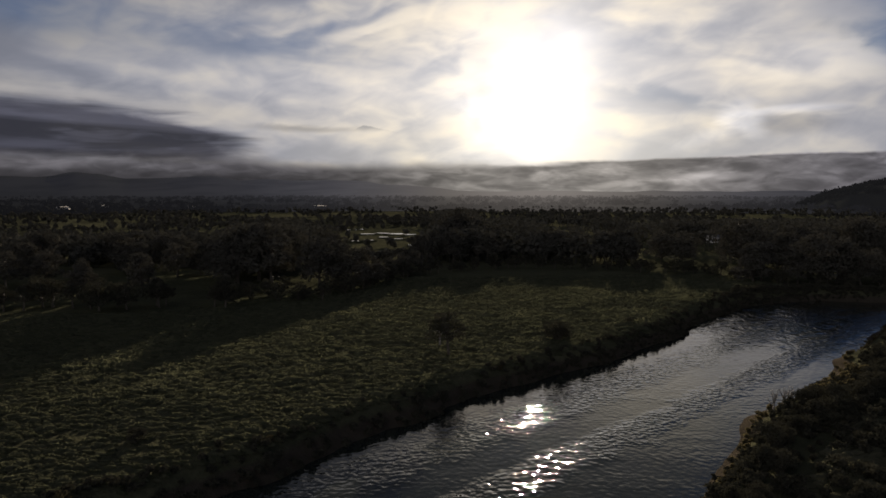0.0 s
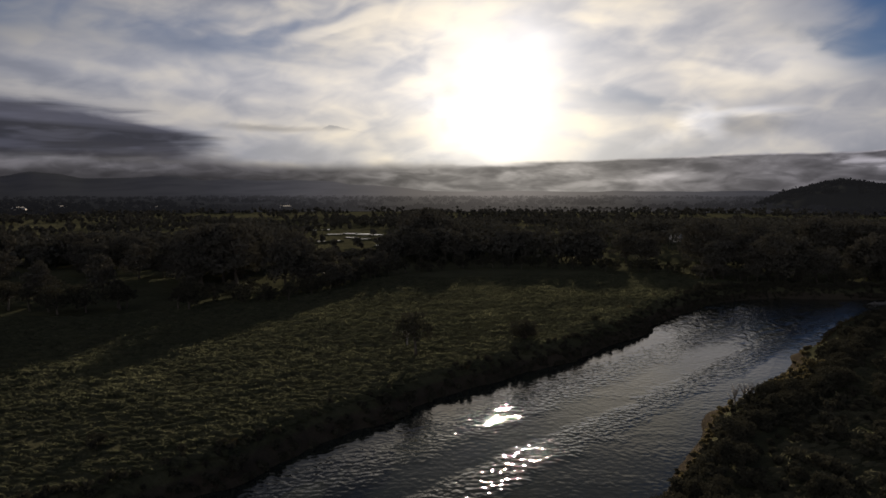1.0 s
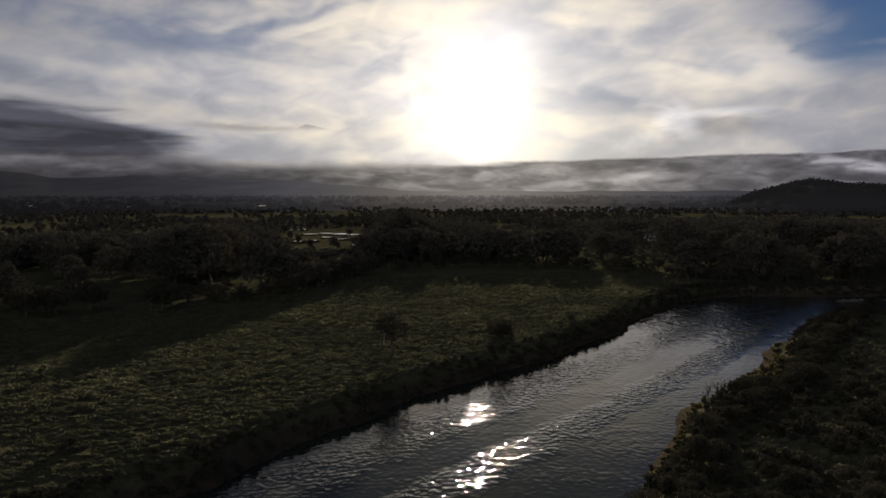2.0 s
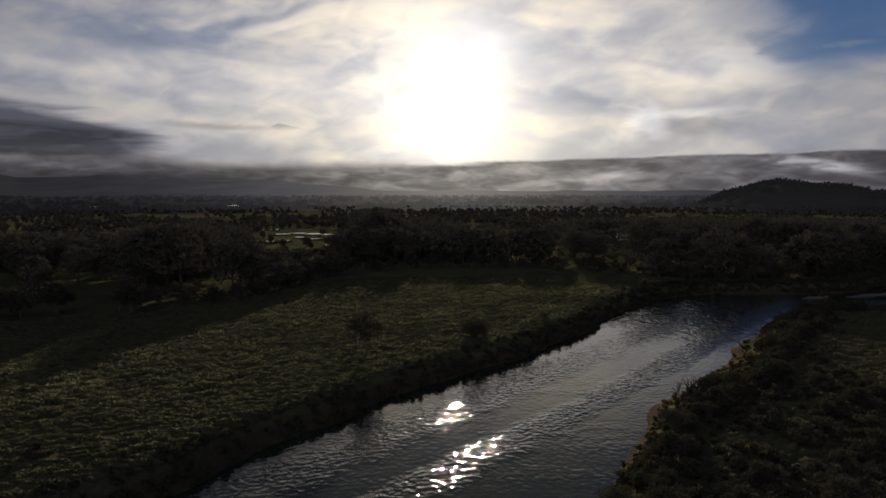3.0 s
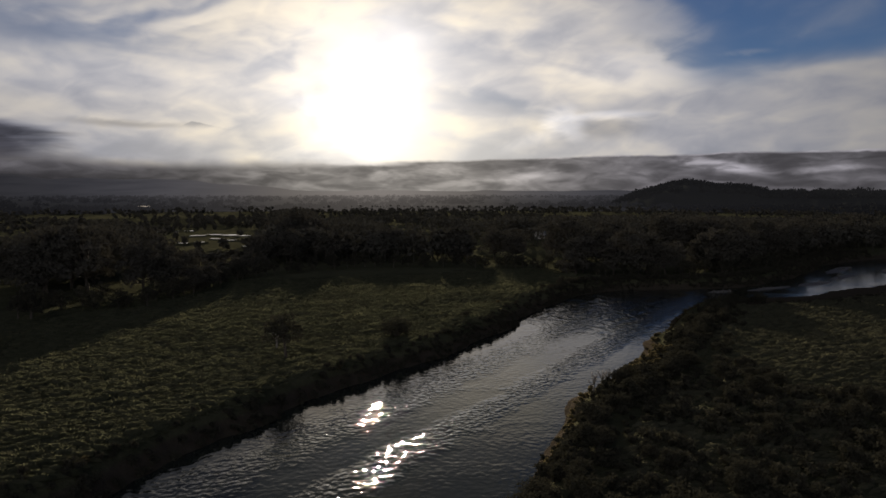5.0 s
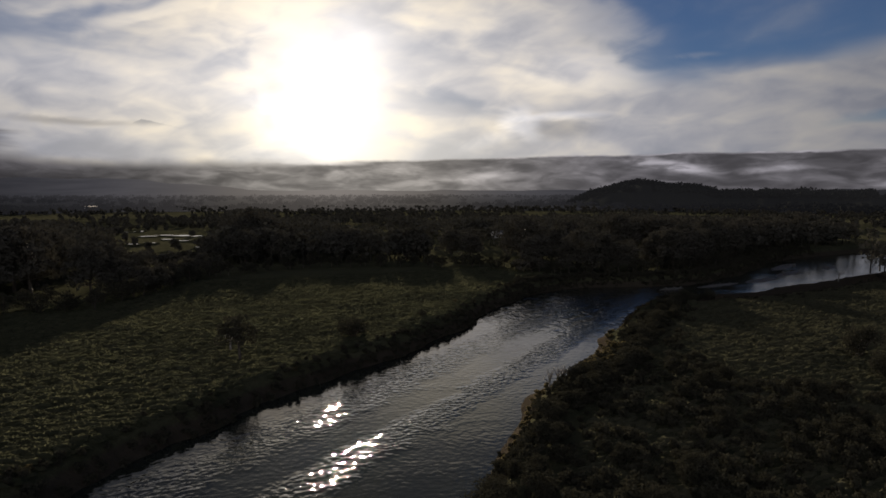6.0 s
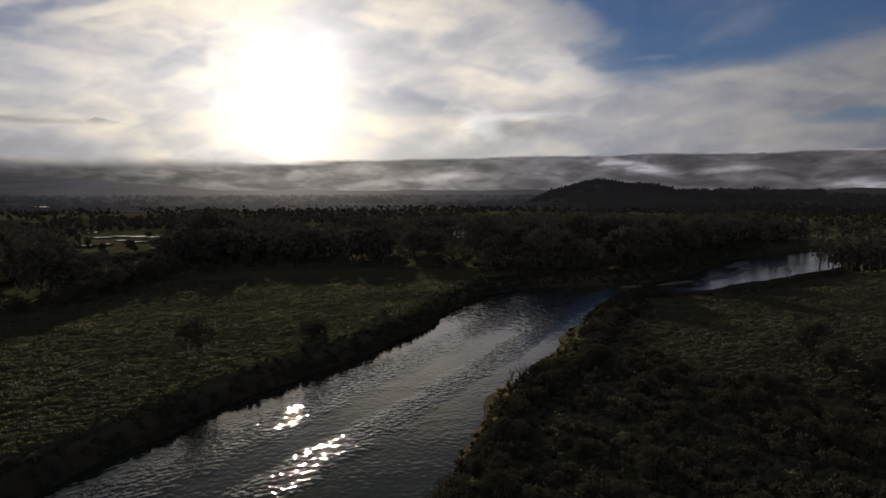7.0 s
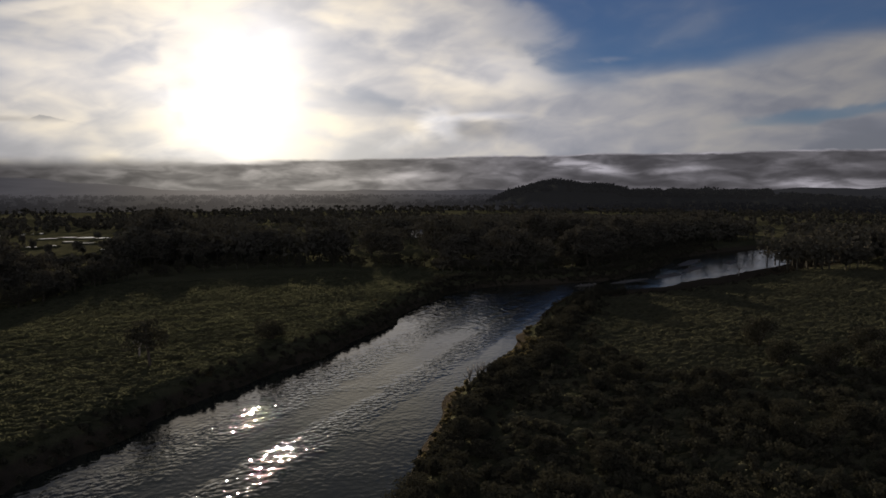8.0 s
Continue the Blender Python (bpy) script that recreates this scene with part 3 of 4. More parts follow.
# ------------------------------------------------------------------ trees and shrubs
def tree_meshes(name, seed, tall, wide, bare, clumps, leaves, size, leaf=LEAF):
    """Trunk with limbs, and a crown of leaf clumps at their ends."""
    rng = np.random.default_rng(seed)
    wood, green = Soup(), Soup()
    lean = rng.normal(size=2) * 0.04 * tall
    fork = tall * rng.uniform(bare, bare + 0.12)
    r0 = 0.022 * tall + 0.06
    stem = [(0, 0, -0.5), (lean[0] * 0.2, lean[1] * 0.2, fork * 0.4), (lean[0] * 0.5, lean[1] * 0.5, fork), (lean[0], lean[1], tall * 0.86)]
    wood.tube(stem, [r0 * 1.35, r0, r0 * 0.8, r0 * 0.2], 8)
    points = []
    for k in range(clumps):
        a = 2.4 * k + rng.uniform(-0.5, 0.5)
        t = (k + 0.5) / clumps
        reach = wide * 0.5 * math.sqrt(max(0.03, 1 - (1.75 * t - 0.55) ** 2 * 0.62)) * rng.uniform(0.35, 0.95)
        z = fork + (tall - fork) * (0.10 + 0.80 * t) + rng.normal() * 0.03 * tall
        c = np.array([lean[0] * 0.7 + math.cos(a) * reach, lean[1] * 0.7 + math.sin(a) * reach, z])
        start = np.array([lean[0] * 0.5, lean[1] * 0.5, fork + (z - fork) * rng.uniform(0.05, 0.45)])
        mid = start * 0.5 + c * 0.5 + np.array([0, 0, -0.02 * tall])
        wood.tube([tuple(start), tuple(mid), tuple(c)], [r0 * 0.42, r0 * 0.26, r0 * 0.08], 5)
        rad = np.array([wide * rng.uniform(0.13, 0.24), wide * rng.uniform(0.13, 0.24), tall * rng.uniform(0.06, 0.12)])
        q = rng.normal(size=(leaves, 3))
        q /= np.linalg.norm(q, axis=1)[:, None]
        q *= rng.uniform(0.35, 1.08, size=(leaves, 1)) ** 0.6
        points.append(c + q * rad)
    green.leaves(np.concatenate(points), size, rng)
    return wood.mesh(name + "_trunk", BARK, True), green.mesh(name + "_crown", leaf)


def make_tree(name, meshes, m, label, category="tree", group=""):
    root = new(name)
    root.matrix_basis = m
    part("trunk", meshes[0], root)
    part("crown", meshes[1], root)
    return tagged(root, label, category, group)


def at(x, y, scale=1.0, turn=0.0, dz=0.0, tallness=1.0):
    z = float(height(x, y)[0]) + dz
    return pose(x, y, z, 0, 0, turn) @ Matrix.Diagonal((scale, scale, scale * tallness, 1))


BIG = [tree_meshes("broad_tree", 100 + k, 16.0, w, b, c, 75, 0.62) for k, (w, b, c) in
       enumerate(((15, 0.12, 28), (12, 0.18, 24), (17, 0.10, 32), (11, 0.06, 26), (14, 0.16, 26), (9, 0.08, 22)))]
SMALL = [tree_meshes("low_tree", 140 + k, 6.0, w, b, c, 55, 0.30, SHRUB) for k, (w, b, c) in
         enumerate(((5.5, 0.30, 14), (6.5, 0.15, 18), (4.5, 0.2, 14), (7.5, 0.12, 20)))]


def shrub_meshes(name, seed, tall, wide, clumps, leaves, size, leaf=SHRUB):
    """Several stems from one root, leafy down to the ground."""
    rng = np.random.default_rng(seed)
    wood, green = Soup(), Soup()
    points = []
    for k in range(clumps):
        a, reach = 2.4 * k + rng.uniform(-0.6, 0.6), wide * 0.5 * rng.uniform(0.1, 0.85)
        z = tall * (0.25 + 0.65 * rng.random() * (1 - 0.45 * reach / (wide * 0.5)))
        c = np.array([math.cos(a) * reach, math.sin(a) * reach, z])
        wood.tube([(0.1 * math.cos(a), 0.1 * math.sin(a), -0.3), tuple(c * (0.45, 0.45, 0.6)), tuple(c)], [0.05, 0.035, 0.012], 4)
        rad = np.array([wide * rng.uniform(0.12, 0.24), wide * rng.uniform(0.12, 0.24), tall * rng.uniform(0.10, 0.24)])
        q = rng.normal(size=(leaves, 3))
        q /= np.linalg.norm(q, axis=1)[:, None]
        q *= rng.uniform(0.3, 1.1, size=(leaves, 1)) ** 0.6
        points.append(c + q * rad)
    p = np.concatenate(points)
    p[:, 2] = np.maximum(p[:, 2], 0.02)
    green.leaves(p, size, rng, diamond=True)
    return wood.mesh(name + "_stems", BARK, True), green.mesh(name + "_leaves", leaf)


BUSH = [shrub_meshes("shrub", 200 + k, t, w, c, 125, s * 0.77, l) for k, (t, w, c, s, l) in
        enumerate(((2.6, 3.4, 16, 0.16, SHRUB), (3.4, 3.8, 20, 0.17, SHRUB), (1.8, 3.0, 14, 0.15, SHRUB), (2.2, 2.8, 14, 0.15, DRY), (3.0, 4.6, 22, 0.17, SHRUB)))]


def make_shrub(m, k, label, group=""):
    root = new("shrub")
    root.matrix_basis = m
    part("trunk", BUSH[k][0], root)
    part("foliage", BUSH[k][1], root)
    return tagged(root, label, "shrub", group)


RNG = np.random.default_rng(77)


# the skyline of the woods over the pasture: degrees to the right of +y, degrees up at 25 m over the ground
SKYLINE = np.array([(-60, -3.0), (-18, -3.1), (-16, -2.3), (-11.5, -2.2), (-9.5, -3.8), (-8, -4.9), (-2.5, -5.3), (-1.6, -2.6), (0, -1.65), (2.4, -1.6), (3.4, -2.35),
                    (12, -2.3), (24, -2.2), (32, -2.0), (40, -2.2), (44, -1.8), (46, -1.9), (48, -2.5), (60, -2.7), (80, -2.7)])


def crest_height(x, y):
    d = math.hypot(x, y)
    return 25 + d * math.tan(radians(float(np.interp(math.degrees(math.atan2(x, y)), SKYLINE[:, 0], SKYLINE[:, 1]))))


def scatter_trees(spots, group, label, low, high, kinds=BIG, name="tree", base=16.0):
    for x, y in spots:
        tall = min(RNG.uniform(low, high), crest_height(x, y) * RNG.uniform(0.85, 1.0))
        if tall < 2.5:
            continue
        make_tree(name, kinds[RNG.integers(len(kinds))], at(x, y, tall / base, RNG.uniform(0, 360), 0, RNG.uniform(0.92, 1.08)), label, "tree", group)


def along(points, step, spread):
    line = fair(points, 1.0)
    d = np.concatenate([[0], np.cumsum(np.linalg.norm(np.diff(line, axis=0), axis=1))])
    out = []
    for t in np.arange(0, d[-1], step):
        t += RNG.uniform(-0.3, 0.3) * step
        out.append((float(np.interp(t, d, line[:, 0]) + RNG.normal() * spread), float(np.interp(t, d, line[:, 1]) + RNG.normal() * spread)))
    return out


def keep_dry(spots, metres=3.0):
    s = away([p[0] for p in spots], [p[1] for p in spots])
    return [p for p, d in zip(spots, s) if d > metres]


# the tall group on the left of the pasture, and the lower trees beside it; their shadows lie over the grass
scatter_trees([(-45, 178), (-50, 184), (-55, 180), (-47, 192), (-53, 196), (-60, 190), (-46, 206), (-52, 212), (-63, 202)],
              "tall trees at the pasture's edge", "tall dark broadleaf tree at the edge of the pasture", 16.5, 18.5)
for x, y, tall in ((-31, 170, 13.0), (-32, 186, 14.5), (-28, 178, 11.5), (-25, 172, 9.5), (-22, 182, 9.5), (-20, 170, 7.0), (-17, 178, 6.5), (-15, 186, 6.5), (-12, 194, 6.5), (-9, 202, 7.0)):
    make_tree("tree", BIG[int(RNG.integers(6))], at(x, y, tall / 16.0, RNG.uniform(0, 360)), "dark tree at the edge of the pasture", "tree", "low trees at the pasture's edge")
# the far edge of the pasture
scatter_trees(keep_dry(along([(-6, 226), (6, 240), (22, 248), (42, 246), (60, 238), (80, 226)], 3.8, 4.5)),
              "trees behind the pasture", "dark broadleaf tree behind the pasture", 8.0, 12.0)
scatter_trees([(2, 268), (6, 274), (10, 278), (4, 282), (13, 270)], "trees behind the pasture", "tallest dark tree behind the pasture", 16.5, 17.5)
# a low hedge on the left
scatter_trees(along([(-46, 146), (-70, 141), (-100, 138), (-130, 134), (-170, 130)], 3.2, 2.0), "hedge trees", "low dark hedge tree", 4.5, 6.5, SMALL, "hedge_tree", 6.0)
scatter_trees(along([(-52, 205), (-80, 214), (-110, 222), (-150, 226), (-190, 230)], 5.0, 7.0), "trees behind the hedge", "dark broadleaf tree behind the hedge", 9.0, 13.0)
scatter_trees(along([(-58, 172), (-84, 168), (-120, 172), (-165, 168)], 9.0, 5.0) + along([(-60, 196), (-95, 200), (-140, 204)], 8.0, 6.0),
              "trees behind the hedge", "dark broadleaf tree behind the hedge", 7.0, 11.0)
scatter_trees([(-38, 154), (-41, 158), (-44, 154), (-47, 160), (-43, 164), (-50, 156), (-39, 165), (-53, 164)],
              "hedge trees", "low dark hedge tree under taller ones", 3.4, 4.4, SMALL, "hedge_tree", 6.0)
scatter_trees(keep_dry(along([(222, 158), (244, 160), (270, 166), (300, 178)], 3.2, 2.0) + along([(208, 166), (240, 182), (268, 203), (300, 218), (350, 230)], 2.6, 2.5) + along([(196, 112), (230, 122), (268, 132)], 3.6, 2.5), 4.0),
              "hedge trees", "low dark hedge tree under taller ones", 3.4, 5.0, SMALL, "hedge_tree", 6.0)
# a hedge under the trees behind the pasture and beyond the bend
scatter_trees(keep_dry(along([(-34, 152), (-24, 164), (-8, 196), (14, 214), (38, 216), (60, 208), (78, 198), (90, 180), (112, 175), (134, 178), (160, 193), (190, 216), (230, 233)], 3.0, 1.5), 3.0),
              "hedge trees", "low dark hedge tree under taller ones", 3.0, 4.6, SMALL, "hedge_tree", 6.0)
# trees beyond the bend of the river
scatter_trees(keep_dry(along([(86, 184), (100, 182), (115, 182), (130, 186), (150, 197), (170, 210), (195, 228), (225, 244), (260, 262)], 4.2, 3.0), 4.0),
              "trees beyond the bend", "dark riverside tree beyond the bend", 9.0, 13.5)
scatter_trees(keep_dry(along([(90, 214), (120, 222), (150, 236), (190, 258), (240, 280), (300, 300)], 5.5, 5.0), 4.0),
              "trees beyond the bend", "dark riverside tree beyond the bend", 11.0, 15.0)
scatter_trees(keep_dry(along([(236, 166), (260, 170), (290, 185), (330, 200)], 9.0, 4.0), 4.0), "trees right of the river", "dark tree on the river plain", 9.0, 12.0)
scatter_trees(keep_dry(along([(190, 118), (230, 130), (270, 140), (320, 150)], 10.0, 5.0), 4.0), "trees right of the river", "dark tree on the river plain", 8.0, 12.0)

# single trees on the pasture
make_tree("tree", SMALL[0], at(0.9, 101, 1.12, 30), "small round-crowned tree with a bare trunk on the pasture")
make_shrub(at(19, 111.5, 1.25, 10), 4, "round dark shrub on the pasture")
make_shrub(at(-30, 65, 0.8, 40), 2, "low shrub in the grass")

# undergrowth along the pasture's river bank, one tangle of bushes
def build_undergrowth(name, spots, low, high, size, label, leaf):
    rng = np.random.default_rng(len(spots))
    soup = Soup()
    px, py = np.array([p[0] for p in spots]), np.array([p[1] for p in spots])
    pz = height(px, py)
    for x, y, z in zip(px, py, pz):
        tall = rng.uniform(low, high)
        wide = tall * rng.uniform(0.9, 1.6)
        points = []
        for k in range(5):
            c = np.array([x + rng.normal() * wide * 0.22, y + rng.normal() * wide * 0.22, z + tall * rng.uniform(0.15, 0.8)])
            soup.tube([(x, y, z - 0.2), tuple(c)], [0.05, 0.015], 3)
            q = rng.normal(size=(46, 3))
            q /= np.linalg.norm(q, axis=1)[:, None]
            points.append(c + q * rng.uniform(0.4, 1.1, size=(46, 1)) * (wide * 0.3, wide * 0.3, tall * 0.26))
        p = np.concatenate(points)
        p[:, 2] = np.maximum(p[:, 2], z + 0.02)
        soup.leaves(p, size, rng)
    tagged(new(name, soup.mesh(name, leaf)), label, "undergrowth", kind="stuff")


BANK_LINE = [(-100, -34), (-44, 38), (-19, 63.5), (-9, 75.5), (0, 86), (13, 99.5), (25, 109.5), (35, 120), (55.5, 145), (70, 160.5), (84, 168.5), (96, 170), (110, 167.5), (123, 167.5), (141, 175), (172, 194), (194, 211), (226, 223)]
build_undergrowth("bank_undergrowth", keep_dry(along(BANK_LINE, 0.8, 0.8) + along([(x + 1.0, y - 1.3) for x, y in BANK_LINE], 0.9, 0.6), -0.3), 0.4, 0.95, 0.17, "dark tangled undergrowth along the pasture's river bank", SHRUB)
build_undergrowth("bank_edge_growth", keep_dry(along([(x + 1.9, y - 2.1) for x, y in BANK_LINE], 0.4, 0.6), -0.3), 0.3, 0.65, 0.15,
                  "low dark growth down to the water under the pasture", SHRUB)
build_undergrowth("bend_undergrowth", keep_dry(along([(66, 157), (78, 167), (90, 171), (104, 170), (122, 169), (141, 177), (172, 196), (194, 213), (226, 225)], 0.45, 1.3), -0.3), 0.7, 1.6, 0.20,
                  "dark tangled undergrowth on the outer bank of the bend", SHRUB)
for x, y in keep_dry(along([(-30, 51), (-9, 76), (13, 100), (33, 122), (53, 148), (84, 174)], 19.0, 1.0), 0.8):
    if math.hypot(x - 19, y - 111.5) < 10:
        continue
    make_shrub(at(x, y, RNG.uniform(0.3, 0.5), RNG.uniform(0, 360)), int(RNG.integers(5)), "dark shrub on the pasture's river bank", "pasture bank shrubs")
FIELD_BANK = [(8, 33), (25, 53), (32, 62), (40, 70), (48, 77), (60, 88), (70, 100), (87, 119), (101, 134), (112, 140)]
build_undergrowth("field_bank_undergrowth", keep_dry(along(FIELD_BANK, 0.9, 2.0) + along([(x - 1.5, y + 1.3) for x, y in FIELD_BANK], 0.6, 0.8), 0.5), 0.5, 1.3, 0.18,
                  "dark tangled undergrowth on the bank of the far field", SHRUB)
build_undergrowth("water_edge_growth", keep_dry(along([(x - 2.6, y + 2.3) for x, y in FIELD_BANK], 0.35, 0.8), -0.1), 0.3, 0.75, 0.15,
                  "low dark growth down to the water's edge", SHRUB)
build_undergrowth("dry_bank_grass", keep_dry(along([(8.6, 37.8), (22.9, 56.6), (29.4, 65.8), (34.4, 74.2), (40.3, 80.4), (52.3, 92), (62.8, 104.7), (81, 123.5), (98, 140)], 0.8, 0.4), 0.1), 0.25, 0.6, 0.15,
                  "dry yellowish grass fringe at the water's edge", DRY)
build_undergrowth("dry_corner_grass", keep_dry(along([(45.5, 82.0), (49, 86), (53, 90), (57, 94)], 0.35, 1.3), 0.4), 0.4, 1.0, 0.2, "yellowed sunlit grass on a corner of the bank", DRY)
build_undergrowth("low_bank_growth", keep_dry(along([(112, 136), (134, 136), (170, 146), (204, 158), (238, 178)], 1.2, 2.5), 4.0), 0.3, 0.8, 0.2, "low grassy growth on the far river bank", SHRUB)
for x, y in keep_dry(along([(10, 33), (25.5, 53.3), (32.5, 62.5), (39, 70.5), (46, 76), (57.5, 88), (68, 100), (85.5, 118.5), (101, 134), (112, 140)], 2.0, 1.0), 2.2):
    make_shrub(at(x, y, RNG.uniform(0.5, 0.95), RNG.uniform(0, 360)), int(RNG.choice((0, 1, 2, 4))), "dark leafy shrub over the water", "field bank shrubs")


def inside(poly, x, y):
    hit = False
    for (ax, ay), (bx, by) in zip(poly, poly[1:] + poly[:1]):
        if (ay > y) != (by > y) and x < (bx - ax) * (y - ay) / (by - ay) + ax:
            hit = not hit
    return hit


def sow(poly, count):
    xs, ys = [p[0] for p in poly], [p[1] for p in poly]
    out = []
    while len(out) < count:
        x, y = RNG.uniform(min(xs), max(xs)), RNG.uniform(min(ys), max(ys))
        if inside(poly, x, y):
            out.append((x, y))
    return out


THICKET = [(18, 36), (32, 58), (44, 72), (58, 82), (66, 84), (62, 70), (74, 62), (92, 58), (112, 40), (90, 20), (40, 14)]
for x, y in keep_dry(sow(THICKET, 165), 2.5):
    make_shrub(at(x, y, RNG.uniform(0.45, 1.0), RNG.uniform(0, 360)), int(RNG.choice((0, 1, 2, 4, 2))), "dark overgrown shrub in the thicket", "thicket shrubs")
build_undergrowth("thicket_undergrowth", keep_dry(sow(THICKET, 900), 1.0), 0.6, 1.8, 0.20, "dark low undergrowth between the thicket's shrubs", SHRUB)
build_undergrowth("corner_growth", keep_dry(sow([(36, 74), (52, 90), (66, 104), (84, 122), (89, 119), (70, 99), (57, 85), (44, 73)], 420), 0.3), 0.3, 0.8, 0.16, "low dark growth over the bank's edge", SHRUB)
for x, y, s in ((80.7, 66, 1.25), (87.5, 76, 1.5), (84, 61, 1.4), (98, 66, 1.4), (92, 60, 1.2)):
    make_shrub(at(x, y, s, 50 * s), 1, "dark shrub at the edge of the field", "field shrubs")


# ------------------------------------------------------------------ grass tussocks
def build_tussocks(name, poly, count, label, grass):
    """Hummocks of coarse grass with loose blades."""
    rng = np.random.default_rng(len(name) + count)
    kinds = []
    for k in range(10):
        verts, faces = [], []
        n = 6
        for ring, (r, z) in enumerate(((0.70, -0.06), (0.44, 0.30))):
            for i in range(n):
                a = 2 * math.pi * i / n + ring * 0.4
                q = r * rng.uniform(0.7, 1.25)
                verts.append((math.cos(a) * q, math.sin(a) * q, z * rng.uniform(0.7, 1.35)))
        verts.append((rng.normal() * 0.1, rng.normal() * 0.1, 0.40))
        faces += [(i, (i + 1) % n, n + (i + 1) % n, n + i) for i in range(n)]
        faces += [(n + i, n + (i + 1) % n, 2 * n) for i in range(n)]
        for b in range(9):
            a, turn = rng.uniform(0, 6.28), rng.uniform(0, 3.14)
            q = rng.uniform(0.05, 0.5)
            base = np.array([math.cos(a) * q, math.sin(a) * q, 0.34 - 0.5 * q])
            side = np.array([math.cos(turn), math.sin(turn), 0]) * rng.uniform(0.02, 0.045)
            tip = base + np.array([math.cos(a) * 0.22, math.sin(a) * 0.22, rng.uniform(0.18, 0.42)])
            c = len(verts)
            verts += [tuple(base - side), tuple(base + side), tuple(tip)]
            faces.append((c, c + 1, c + 2))
        kinds.append((np.array(verts) * (2.1, 0.72, 1.0), np.array([f for f in faces if len(f) == 4]), np.array([f for f in faces if len(f) == 3])))
    x0, x1 = min(p[0] for p in poly), max(p[0] for p in poly)
    y0, y1 = min(p[1] for p in poly), max(p[1] for p in poly)
    px, py = rng.uniform(x0, x1, count), rng.uniform(y0, y1, count)
    ok = np.array([inside(poly, a, b) for a, b in zip(px, py)])
    px, py = px[ok], py[ok]
    s = away(px, py)
    px, py, s = px[s > 2.6], py[s > 2.6], s[s > 2.6]
    pz = height(px, py, s)
    soup = Soup()
    thick = rand_grid(21, 9.0)(px, py)
    which = rng.integers(10, size=len(px))
    for k, (v, quads, tris) in enumerate(kinds):
        pick = which == k
        m = int(pick.sum())
        a, g = rng.normal(0.05, 0.28, m) + math.pi * (rng.random(m) < 0.5), rng.uniform(0.32, 0.80, m) * (1 + 0.7 * thick[pick])
        c, q = np.cos(a) * g, np.sin(a) * g
        xyz = np.stack([v[None, :, 0] * c[:, None] - v[None, :, 1] * q[:, None] + px[pick][:, None],
                        v[None, :, 0] * q[:, None] + v[None, :, 1] * c[:, None] + py[pick][:, None],
                        v[None, :, 2] * (1.15 * g[:, None]) + pz[pick][:, None]], 2)
        shift = (np.arange(m) * len(v))[:, None, None]
        start = soup.count
        soup.add(xyz.reshape(-1, 3), (quads[None] + shift).reshape(-1, 4))
        soup.f.append((tris[None] + shift).reshape(-1, 3) + start)
    tagged(new(name, soup.mesh(name, grass)), label, "grass", kind="stuff")


build_tussocks("grass_tussocks", [(-95, 40), (-45, 30), (-20, 60), (0, 84), (35, 120), (70, 163), (90, 174), (80, 200), (-15, 190), (-60, 135), (-110, 135)], 74000,
               "coarse green pasture tussocks lit from behind", GRASS)
build_tussocks("field_tussocks", [(58, 82), (66, 98), (85, 117), (102, 133), (136, 140), (190, 150), (200, 90), (120, 50), (80, 60), (62, 70)], 20000,
               "dim green tussocks of the field across the river", FIELD)


build_tussocks("thicket_grass", THICKET, 9000, "dim coarse grass between the thicket's shrubs", FIELD)


